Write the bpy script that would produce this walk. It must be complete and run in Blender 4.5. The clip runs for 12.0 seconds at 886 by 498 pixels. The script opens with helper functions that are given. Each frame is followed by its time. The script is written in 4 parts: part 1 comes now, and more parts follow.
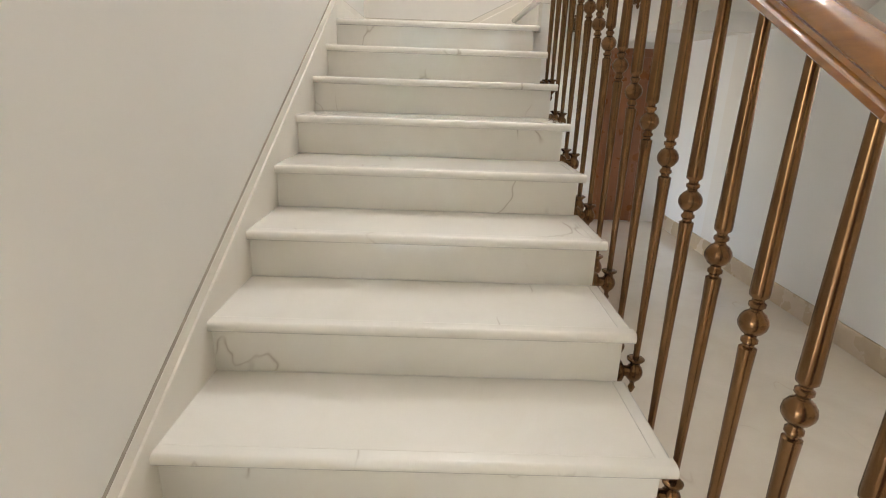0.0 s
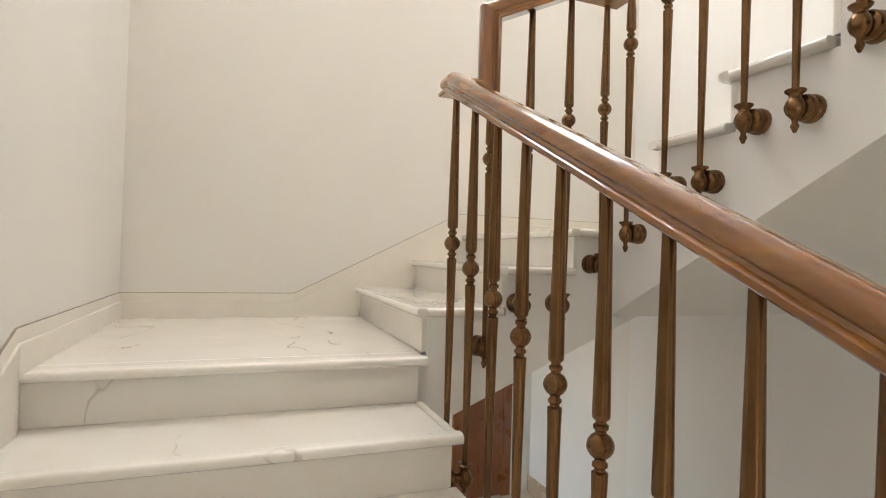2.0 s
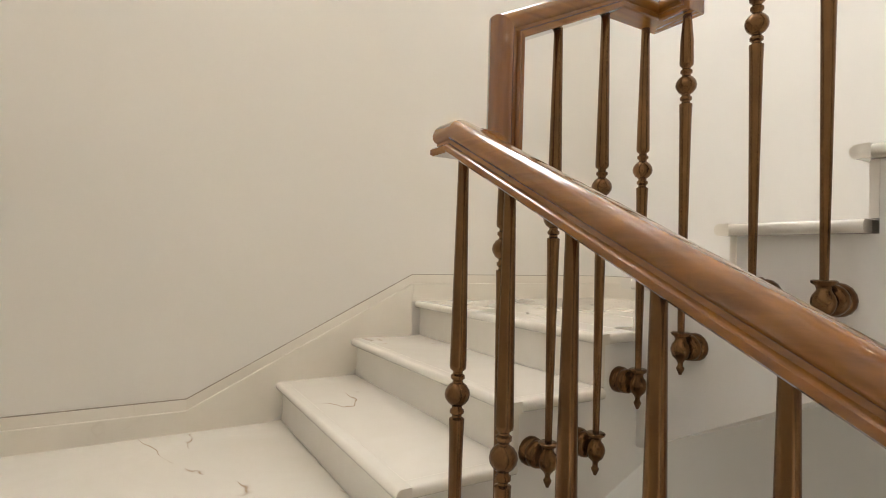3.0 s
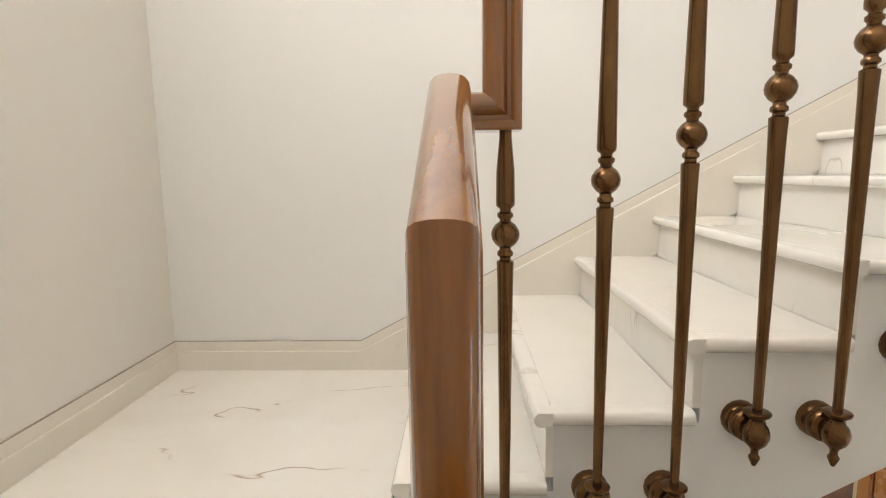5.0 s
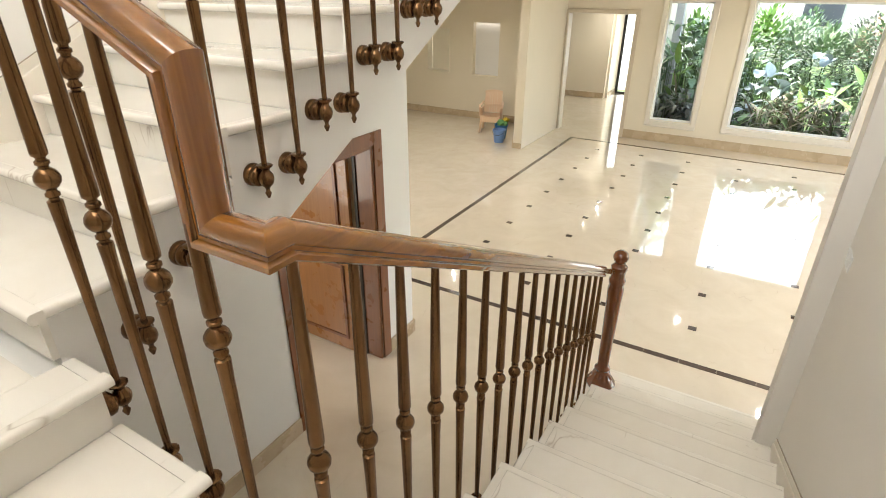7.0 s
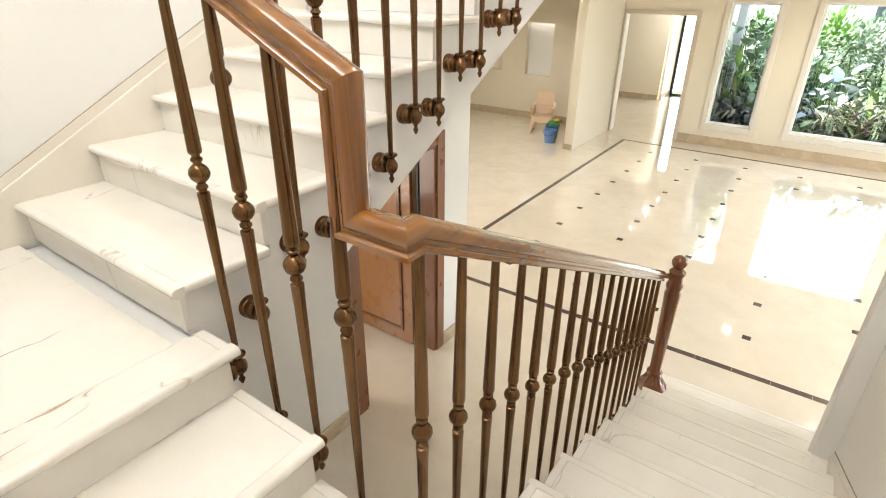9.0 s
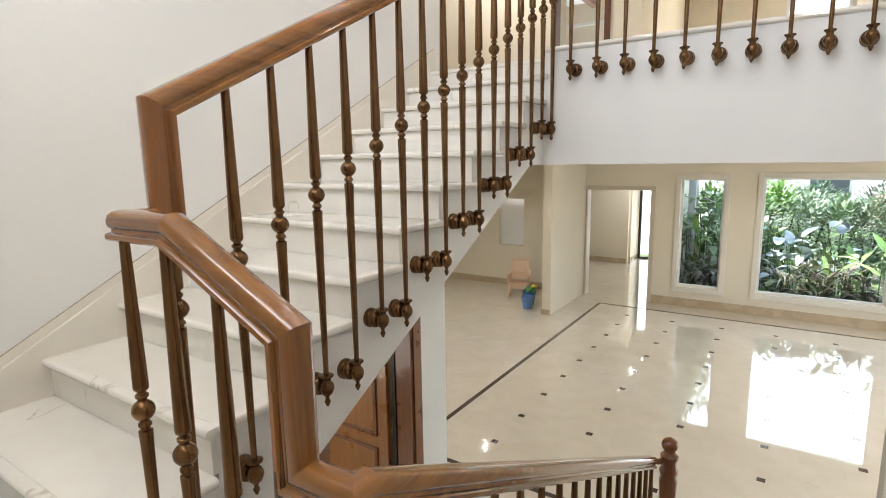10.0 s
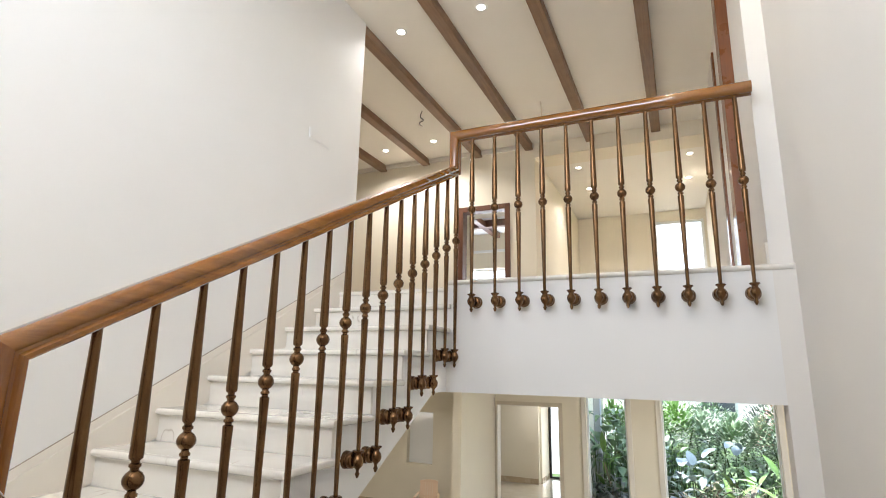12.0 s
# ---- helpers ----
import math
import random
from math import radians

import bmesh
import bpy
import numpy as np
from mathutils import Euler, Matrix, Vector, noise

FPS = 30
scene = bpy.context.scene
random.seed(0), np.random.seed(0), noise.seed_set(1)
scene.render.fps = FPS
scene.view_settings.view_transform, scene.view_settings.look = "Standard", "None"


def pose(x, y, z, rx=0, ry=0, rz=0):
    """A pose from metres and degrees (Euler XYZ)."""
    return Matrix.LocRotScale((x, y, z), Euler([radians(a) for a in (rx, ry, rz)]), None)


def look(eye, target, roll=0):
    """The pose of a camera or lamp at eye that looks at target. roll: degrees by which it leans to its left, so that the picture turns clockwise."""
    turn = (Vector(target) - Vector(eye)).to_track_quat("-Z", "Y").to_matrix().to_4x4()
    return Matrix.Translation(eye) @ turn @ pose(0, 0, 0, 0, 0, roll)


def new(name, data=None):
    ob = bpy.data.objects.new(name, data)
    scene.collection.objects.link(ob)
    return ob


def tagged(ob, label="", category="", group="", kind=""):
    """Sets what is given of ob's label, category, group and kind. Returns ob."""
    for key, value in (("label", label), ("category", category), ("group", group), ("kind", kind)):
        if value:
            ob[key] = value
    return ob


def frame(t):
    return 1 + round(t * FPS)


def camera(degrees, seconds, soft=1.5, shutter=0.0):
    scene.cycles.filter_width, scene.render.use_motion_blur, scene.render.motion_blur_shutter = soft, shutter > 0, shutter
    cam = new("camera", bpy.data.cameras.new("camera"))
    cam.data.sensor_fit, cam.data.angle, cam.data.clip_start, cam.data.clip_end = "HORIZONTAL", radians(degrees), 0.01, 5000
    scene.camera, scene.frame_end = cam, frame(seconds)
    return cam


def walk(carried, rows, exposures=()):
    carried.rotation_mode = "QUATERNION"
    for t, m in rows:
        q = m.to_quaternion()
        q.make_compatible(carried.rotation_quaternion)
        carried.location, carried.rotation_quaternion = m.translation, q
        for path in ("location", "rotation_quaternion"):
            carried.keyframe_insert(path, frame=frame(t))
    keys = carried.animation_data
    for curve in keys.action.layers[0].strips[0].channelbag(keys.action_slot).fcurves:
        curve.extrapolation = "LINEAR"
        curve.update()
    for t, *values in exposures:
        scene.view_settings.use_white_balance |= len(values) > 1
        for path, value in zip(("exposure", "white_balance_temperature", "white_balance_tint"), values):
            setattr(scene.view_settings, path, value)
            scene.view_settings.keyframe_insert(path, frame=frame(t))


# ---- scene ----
cam = camera(79.6, 12.0, soft=1.0)
PATH = [
    (0, (0.652, -3.503, 1.187), (0.674, -1.596, 0.584), 2.0),
    (0.3, (0.577, -3.196, 1.264), (0.771, -1.263, 0.79), 2.3),
    (0.5, (0.547, -3.014, 1.349), (0.814, -1.071, 0.958), 2.1),
    (1, (0.539, -2.62, 1.545), (0.929, -0.671, 1.331), 1.7),
    (1.5, (0.537, -2.235, 1.735), (1.075, -0.309, 1.669), 1.6),
    (2, (0.585, -1.857, 1.908), (1.284, 0.017, 1.931), 1.8),
    (2.5, (0.595, -1.459, 2.076), (1.445, 0.351, 2.133), 1.5),
    (2.8, (0.628, -1.223, 2.213), (1.572, 0.54, 2.249), 1.6),
    (3, (0.634, -1.076, 2.265), (1.656, 0.643, 2.295), 1.6),
    (4.8, (0.933, 0.011, 2.925), (2.895, 0.272, 2.637), -0.2),
    (5, (0.938, -0.013, 2.911), (2.917, 0.058, 2.632), -0.8),
    (5.2, (0.95, 0.051, 2.951), (2.903, -0.197, 2.601), -1.0),
    (5.5, (0.912, 0.137, 3.008), (2.728, -0.568, 2.556), -0.9),
    (6, (0.753, 0.275, 3.02), (2.234, -0.929, 2.421), -0.5),
    (6.5, (0.623, 0.423, 3.002), (1.781, -1.032, 2.268), -0.1),
    (7, (0.584, 0.589, 2.965), (1.493, -0.956, 2.077), 0.2),
    (7.2, (0.581, 0.64, 2.943), (1.435, -0.903, 2.0), -0.0),
    (8.8, (0.626, 0.812, 2.991), (1.608, -0.635, 2.02), 1.0),
    (9, (0.646, 0.785, 3.027), (1.676, -0.675, 2.13), 0.4),
    (9.5, (0.644, 0.748, 3.094), (1.744, -0.807, 2.483), -0.6),
    (9.7, (0.63, 0.719, 3.14), (1.739, -0.871, 2.649), -1.1),
    (10, (0.639, 0.681, 3.177), (1.721, -0.969, 2.85), -0.9),
    (10.5, (0.621, 0.654, 3.219), (1.634, -1.068, 3.123), -0.5),
    (11, (0.609, 0.635, 3.256), (1.547, -1.128, 3.364), 0.0),
    (11.5, (0.606, 0.618, 3.298), (1.474, -1.161, 3.585), 0.5),
    (12, (0.595, 0.638, 3.306), (1.392, -1.144, 3.739), 1.1),
]
walk(cam, [(t, look(eye, target, roll)) for t, eye, target, roll in PATH],
     exposures=[(0, 2.76, 6050, 12), (1.5, 2.62, 6150, 12), (2, 2.57, 6250, 12), (3, 2.3, 6500, 12), (5, 2.2, 6400, 12), (5.5, 2.0, 6400, 12), (6.5, 2.46, 6450, 11), (7, 2.44, 6500, 10.5),
                (9, 2.72, 6350, 11), (9.5, 2.34, 6200, 11), (10.5, 1.89, 6080, 12), (12, 2.02, 5980, 12)])


# ---- world, sun, large lights ----
SUN_EL, SUN_AZ = radians(55), radians(72)
world = bpy.data.worlds.new("sky")
scene.world = world
world.use_nodes = True
wn = world.node_tree
sky = wn.nodes.new("ShaderNodeTexSky")
sky.sky_type = "NISHITA"
sky.sun_disc = False
sky.sun_elevation, sky.sun_rotation = SUN_EL, SUN_AZ
wn.links.new(sky.outputs[0], wn.nodes["Background"].inputs[0])
wn.nodes["Background"].inputs[1].default_value = 0.15
sun = new("sun", bpy.data.lights.new("sun", "SUN"))
sun.data.energy, sun.data.angle, sun.data.color = 2.8, radians(0.6), (1.0, 0.95, 0.88)
sun.matrix_world = look((math.sin(SUN_AZ) * 40, math.cos(SUN_AZ) * 40, 40 * math.tan(SUN_EL)), (0, 0, 0))

DAY = (0.90, 0.95, 1.0)
WARM = (1.0, 0.93, 0.835)
SOFT = (1.0, 0.965, 0.905)


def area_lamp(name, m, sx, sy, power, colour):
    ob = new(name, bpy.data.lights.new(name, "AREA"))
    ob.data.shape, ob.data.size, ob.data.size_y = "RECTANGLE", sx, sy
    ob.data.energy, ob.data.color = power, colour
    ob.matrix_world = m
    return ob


def spot_lamp(name, x, y, z, power, colour, degrees=125):
    ob = new(name, bpy.data.lights.new(name, "SPOT"))
    ob.data.energy, ob.data.color = power, colour
    ob.data.spot_size, ob.data.spot_blend, ob.data.shadow_soft_size = radians(degrees), 0.8, 0.028
    ob.matrix_world = pose(x, y, z)
    return ob


area_lamp("bedroom_window_light", look((3.9, -10.36, 5.2), (3.9, -7.0, 5.9)), 1.8, 0.6, 14, DAY)
# sky light entering through an assumed, unseen stair window and the passage door
area_lamp("unseen_window_light", look((1.7, 1.36, 5.8), (1.7, -3.0, 3.4)), 2.4, 1.4, 22, (0.985, 0.975, 0.95))
area_lamp("passage_door_light", look((4.1, -18.4, 1.0), (4.2, -10, 0.4)), 1.2, 2.2, 6, DAY)
# fill added in the windowless store room to brighten the open door leaf
area_lamp("store_fill_light", look((5.15, -1.0, 0.9), (0, -1.6, 0.3)), 1.6, 1.4, 8, (1.0, 0.92, 0.80))
# low window assumed out of view; its lamp is warmed to tint the recess
area_lamp("recess_window_light", look((0.58, 2.05, 0.55), (3, 1.6, -0.2)), 0.9, 1.3, 2.0, (1.0, 0.87, 0.68))
# fill in an added, unseen side opening that brightens the living room
area_lamp("side_fill_light", look((-4.9, -7.7, 1.35), (3, -7.7, 0.3)), 4.4, 2.2, 42, (1.0, 0.985, 0.95))
STAIR_SPOTS = [(0.55, -2.2), (0.55, 0.2), (2.15, 0.55), (2.12, -1.7)]
# first spot follows its floor reflection; the rest are added fills
LIVING_SPOTS = [(1.12, -10.77), (-0.6, -8.3), (-1.6, -4.9), (-1.6, -7.0), (6.2, -4.4), (6.5, -6.2), (6.5, -10.0)]
PASSAGE_SPOTS = [(4.6, -15.0), (4.6, -16.5), (4.6, -18.0)]
ROOM_SPOTS = [(1.89, -7.40), (1.89, -8.47), (0.30, -7.40), (0.30, -8.47)]
HALL_SPOTS = [(2.98, -3.55), (2.1, -3.5), (4.65, -6.15), (3.8, -6.1)]
Z_UP, Z_CEIL, Z_LOW, Y_FAR = 3.91, 6.62, 3.14, -12.75
for x, y in STAIR_SPOTS:
    spot_lamp("stair_downlight_lamp", x, y, Z_CEIL - 0.06, 10.5 if x < 1 else 1.6, (1.0, 0.895, 0.765), 150)
for x, y in LIVING_SPOTS:
    spot_lamp("living_downlight_fill_lamp", x, y, Z_LOW - 0.05, 30 if x > 5 else 12, SOFT, 155)
spot_lamp("passage_downlight_lamp", 4.6, -16.5, Z_LOW - 0.05, 28, SOFT, 155)
# fill added so the wall opening reads as a brighter room beyond
area_lamp("opening_fill_lamp", look((7.15, Y_FAR - 0.08, 2.1), (7.15, Y_FAR - 0.10, 1.0)), 0.7, 0.13, 0.10, WARM)
for x, y in HALL_SPOTS:
    spot_lamp("hall_downlight_lamp", x, y, Z_CEIL - 0.06, 6 if x < 3.0 else 24, WARM, 155)
for x, y in ROOM_SPOTS[1::2]:
    spot_lamp("room_downlight_lamp", x, y, 6.34, 12 if x > 1 else 34, WARM, 155)


# ---- materials ----
def mat(name):
    m = bpy.data.materials.new(name)
    m.use_nodes = True
    t = m.node_tree
    return m, t, t.nodes["Principled BSDF"]


def node(t, kind, **props):
    n = t.nodes.new(kind)
    for key, value in props.items():
        n.inputs[key.replace("_", " ")].default_value = value
    return n


def coords(t, spread=0.0, squash=(1, 1, 1)):
    """World-size coordinates, shifted piece by piece by spread."""
    tc = t.nodes.new("ShaderNodeTexCoord")
    mp = t.nodes.new("ShaderNodeMapping")
    mp.inputs["Scale"].default_value = squash
    t.links.new(tc.outputs["Object"], mp.inputs["Vector"])
    if spread:
        oi = t.nodes.new("ShaderNodeObjectInfo")
        mul = t.nodes.new("ShaderNodeMath")
        mul.operation = "MULTIPLY"
        mul.inputs[1].default_value = spread
        t.links.new(oi.outputs["Random"], mul.inputs[0])
        t.links.new(mul.outputs[0], mp.inputs["Location"])
    return mp.outputs[0]


def noise_tex(t, vec, scale, detail=4.0, rough=0.55, distort=0.0):
    n = node(t, "ShaderNodeTexNoise", Scale=scale, Detail=detail, Roughness=rough, Distortion=distort)
    t.links.new(vec, n.inputs["Vector"])
    return n.outputs["Fac"]


def ramp(t, fac, stops):
    r = t.nodes.new("ShaderNodeValToRGB")
    els = r.color_ramp.elements
    while len(els) < len(stops):
        els.new(0.5)
    for e, (p, c) in zip(els, stops):
        e.position = p
        e.color = (c, c, c, 1) if isinstance(c, (int, float)) else (*c, 1)
    t.links.new(fac, r.inputs[0])
    return r.outputs[0]


def mix(t, fac, a, b, mode="MIX"):
    n = t.nodes.new("ShaderNodeMix")
    n.data_type, n.blend_type = "RGBA", mode
    for sock, val in ((n.inputs[0], fac), (n.inputs[6], a), (n.inputs[7], b)):
        if isinstance(val, bpy.types.NodeSocket):
            t.links.new(val, sock)
        else:
            sock.default_value = val if isinstance(val, (int, float)) else (*val, 1)
    return n.outputs[2]


def bump(t, bs, height, strength, distance):
    b = t.nodes.new("ShaderNodeBump")
    b.inputs["Strength"].default_value, b.inputs["Distance"].default_value = strength, distance
    t.links.new(height, b.inputs["Height"])
    t.links.new(b.outputs[0], bs.inputs["Normal"])


def plaster(name, colour, rough=0.75):
    m, t, bs = mat(name)
    v = coords(t)
    big = noise_tex(t, v, 0.7, 3)
    fine = noise_tex(t, v, 140, 3)
    dark = tuple(c * 0.955 for c in colour)
    t.links.new(mix(t, ramp(t, big, [(0.35, 0), (0.7, 1)]), dark, colour), bs.inputs["Base Color"])
    mid = noise_tex(t, v, 5, 4)
    bs.inputs["Roughness"].default_value = rough
    bs.inputs["Specular IOR Level"].default_value = 0.35
    bump(t, bs, mix(t, 0.75, fine, mid), 0.12, 0.004)
    return m


def marble(name, pale, deep, vein, rough, spread, vein_scale, amount, coat=0.0, patchy=0.56):
    m, t, bs = mat(name)
    v = coords(t, spread)
    cloud = noise_tex(t, v, 2.3, 5, 0.6, 0.8)
    speck = noise_tex(t, v, 22, 5, 0.65)
    base = mix(t, ramp(t, cloud, [(0.33, 0), (0.68, 1)]), deep, pale)
    base = mix(t, ramp(t, speck, [(0.4, 0.0), (0.75, 0.16)]), base, deep)
    # hairline cracks: the zero line of a warped, stretched noise, kept only in patches
    sv = coords(t, spread * 1.7, (1.0, 0.42, 0.55))
    line = noise_tex(t, sv, vein_scale * 1.6, 4, 0.5, 0.25)
    crack = ramp(t, line, [(0.4955, 0), (0.4992, 1), (0.5008, 1), (0.5045, 0)])
    patch = ramp(t, noise_tex(t, v, vein_scale * 3.1, 2), [(patchy, 0), (patchy + 0.08, 1)])
    wide = ramp(t, line, [(0.45, 0), (0.5, 0.10), (0.55, 0)])
    both = mix(t, 1.0, crack, patch, "MULTIPLY")
    col = mix(t, wide, base, tuple(c * 0.9 for c in deep))
    amt = mix(t, 1.0, both, (amount, amount, amount), "MULTIPLY")
    t.links.new(mix(t, amt, col, vein), bs.inputs["Base Color"])
    smear = noise_tex(t, v, 3.5, 4)
    t.links.new(ramp(t, smear, [(0.3, rough * 0.75), (0.7, rough * 1.35)]), bs.inputs["Roughness"])
    bs.inputs["Coat Weight"].default_value = coat
    bs.inputs["Coat Roughness"].default_value = 0.035 if coat > 0.9 else 0.06
    bs.inputs["Coat IOR"].default_value = 1.65 if coat > 0.9 else 1.5
    return m


def wood(name, pale, deep, rough, axis, coat=0.35):
    m, t, bs = mat(name)
    squash = [9.0, 9.0, 9.0]
    squash[axis] = 0.55
    v = coords(t, 7.0, squash)
    grain = noise_tex(t, v, 3.2, 6, 0.62, 0.9)
    pores = noise_tex(t, v, 34, 3, 0.7)
    col = mix(t, ramp(t, grain, [(0.22, 0), (0.78, 1)]), deep, pale)
    col = mix(t, ramp(t, pores, [(0.55, 0), (0.75, 0.16)]), col, tuple(c * 0.6 for c in deep))
    t.links.new(col, bs.inputs["Base Color"])
    blotch = noise_tex(t, coords(t), 7, 3)
    t.links.new(ramp(t, blotch, [(0.3, rough * 0.8), (0.7, rough * 1.3)]), bs.inputs["Roughness"])
    bs.inputs["Coat Weight"].default_value, bs.inputs["Coat Roughness"].default_value = coat, 0.055
    bump(t, bs, pores, 0.015, 0.001)
    return m


def bronze(name):
    m, t, bs = mat(name)
    v = coords(t, 5.0, (1, 1, 0.35))
    n = noise_tex(t, v, 30, 5, 0.6)
    big = noise_tex(t, v, 6, 3)
    col = mix(t, ramp(t, n, [(0.32, 0), (0.7, 1)]), (0.135, 0.069, 0.028), (0.195, 0.104, 0.042))
    col = mix(t, ramp(t, big, [(0.45, 0), (0.7, 0.5)]), col, (0.125, 0.066, 0.030))
    t.links.new(col, bs.inputs["Base Color"])
    bs.inputs["Metallic"].default_value = 0.85
    t.links.new(ramp(t, n, [(0.3, 0.19), (0.7, 0.25)]), bs.inputs["Roughness"])
    bump(t, bs, n, 0.03, 0.001)
    return m


def plain(name, colour, rough, metal=0.0, spec=0.5, vary=0.1, scale=30.0, trans=0.0):
    m, t, bs = mat(name)
    n = noise_tex(t, coords(t, 3.0), scale, 4)
    t.links.new(mix(t, n, tuple(c * (1 - vary) for c in colour), tuple(min(1, c * (1 + vary)) for c in colour)), bs.inputs["Base Color"])
    bs.inputs["Roughness"].default_value, bs.inputs["Metallic"].default_value = rough, metal
    bs.inputs["Specular IOR Level"].default_value = spec
    bs.inputs["Subsurface Weight"].default_value = 0.0
    if trans:
        bs.inputs["Transmission Weight"].default_value = trans
    return m


def glow(name, colour, strength):
    m, t, bs = mat(name)
    bs.inputs["Emission Color"].default_value = (*colour, 1)
    bs.inputs["Emission Strength"].default_value = strength
    return m


WALL = plaster("wall_plaster", (0.80, 0.77, 0.715))
WALL_WHITE = plaster("white_plaster", (0.83, 0.82, 0.79))
WALL_CREAM = plaster("cream_plaster", (0.78, 0.71, 0.57))
CEILING = plaster("ceiling_paint", (0.82, 0.78, 0.70))
STONE = marble("stair_marble", (0.84, 0.812, 0.75), (0.79, 0.755, 0.68), (0.30, 0.22, 0.15), 0.12, 37.0, 1.15, 0.5, 0.5)
CRACKED = marble("cracked_marble", (0.84, 0.81, 0.75), (0.79, 0.75, 0.675), (0.34, 0.21, 0.11), 0.13, 23.0, 1.35, 0.85, 0.5, 0.48)
SKIRT = marble("skirting_marble", (0.80, 0.755, 0.672), (0.765, 0.715, 0.625), (0.50, 0.41, 0.31), 0.38, 37.0, 1.4, 0.18, 0.0, 0.62)
FLOOR = marble("floor_marble", (0.76, 0.69, 0.58), (0.69, 0.615, 0.50), (0.50, 0.40, 0.29), 0.045, 0.0, 0.9, 0.35, 1.0)
INLAY = marble("inlay_marble", (0.09, 0.06, 0.045), (0.045, 0.03, 0.025), (0.25, 0.2, 0.15), 0.12, 11.0, 4.0, 0.6, 0.4)
BASE = marble("base_marble", (0.56, 0.45, 0.31), (0.47, 0.365, 0.24), (0.35, 0.25, 0.15), 0.25, 11.0, 1.5, 0.4, 0.2)
RAIL_X = wood("rail_wood_x", (0.315, 0.130, 0.020), (0.150, 0.051, 0.008), 0.15, 0, 0.8)
RAIL_Y = wood("rail_wood_y", (0.315, 0.130, 0.020), (0.150, 0.051, 0.008), 0.15, 1, 0.8)
RAIL_Z = wood("rail_wood_z", (0.295, 0.110, 0.019), (0.140, 0.046, 0.008), 0.15, 2, 0.8)
NEWEL_WOOD = wood("newel_wood", (0.206, 0.060, 0.016), (0.120, 0.032, 0.009), 0.15, 2, 0.8)
DOOR_WOOD = wood("door_wood", (0.232, 0.078, 0.020), (0.146, 0.045, 0.011), 0.3, 2)
LEAF_WOOD = wood("door_leaf_wood", (0.40, 0.185, 0.058), (0.29, 0.118, 0.034), 0.3, 2)
DARK_WOOD = wood("dark_door_wood", (0.16, 0.06, 0.025), (0.085, 0.03, 0.013), 0.35, 2)
BEAM = wood("beam_wood", (0.27, 0.16, 0.085), (0.15, 0.082, 0.042), 0.5, 1, 0.05)
BRONZE = bronze("aged_bronze")
GROUT = plain("grout", (0.36, 0.32, 0.26), 0.9)
TRIM = plain("trim_paint", (0.74, 0.69, 0.60), 0.45, vary=0.04)
TAN_TRIM = plain("tan_trim", (0.60, 0.52, 0.40), 0.5, vary=0.06)
BLACK = plain("black_metal", (0.03, 0.028, 0.026), 0.4, 0.3)
WHITE_PLASTIC = plain("white_plastic", (0.8, 0.8, 0.78), 0.35, vary=0.02)
LAMP_GLOW = glow("lamp_glow", (1.0, 0.9, 0.75), 6.0)


def glass():
    m, t, bs = mat("window_glass")
    bs.inputs["Base Color"].default_value = (0.97, 0.99, 0.98, 1)
    bs.inputs["Roughness"].default_value = 0.0
    bs.inputs["IOR"].default_value = 1.02
    bs.inputs["Transmission Weight"].default_value = 1.0
    return m


GLASS = glass()


# ---- mesh helpers ----
def part(name, bm, material, parent=None, label="", smooth=False):
    me = bpy.data.meshes.new(name)
    bmesh.ops.recalc_face_normals(bm, faces=bm.faces)
    bm.to_mesh(me)
    bm.free()
    me.materials.append(material)
    if smooth:
        me.polygons.foreach_set("use_smooth", [True] * len(me.polygons))
        me.set_sharp_from_angle(angle=radians(38))
    ob = new(name, me)
    ob.parent = parent
    if label:
        tagged(ob, label)
    return ob


def placed(name, me, parent, loc):
    ob = new(name, me)
    ob.parent = parent
    ob.location = loc
    return ob


def thing(name, label, category, group="", kind="", loc=(0, 0, 0), turn=0):
    ob = new(name)
    ob.matrix_basis = pose(*loc, 0, 0, turn)
    ob.empty_display_size = 0.1
    return tagged(ob, label, category, group, kind)


def add_box(bm, x0, y0, z0, x1, y1, z1, bevel=0.0):
    vs = [bm.verts.new((x, y, z)) for x in (x0, x1) for y in (y0, y1) for z in (z0, z1)]
    fs = [bm.faces.new([vs[i] for i in q]) for q in ((0, 1, 3, 2), (4, 6, 7, 5), (0, 4, 5, 1), (2, 3, 7, 6), (0, 2, 6, 4), (1, 5, 7, 3))]
    if bevel:
        es = list({e for f in fs for e in f.edges})
        bmesh.ops.bevel(bm, geom=es, offset=bevel, segments=2, affect="EDGES", profile=0.5)
    return bm


def box(x0, y0, z0, x1, y1, z1, bevel=0.0):
    bm = add_box(bmesh.new(), x0, y0, z0, x1, y1, z1, 0)
    if bevel:
        bmesh.ops.bevel(bm, geom=bm.edges[:], offset=bevel, segments=2, affect="EDGES", profile=0.5)
    return bm


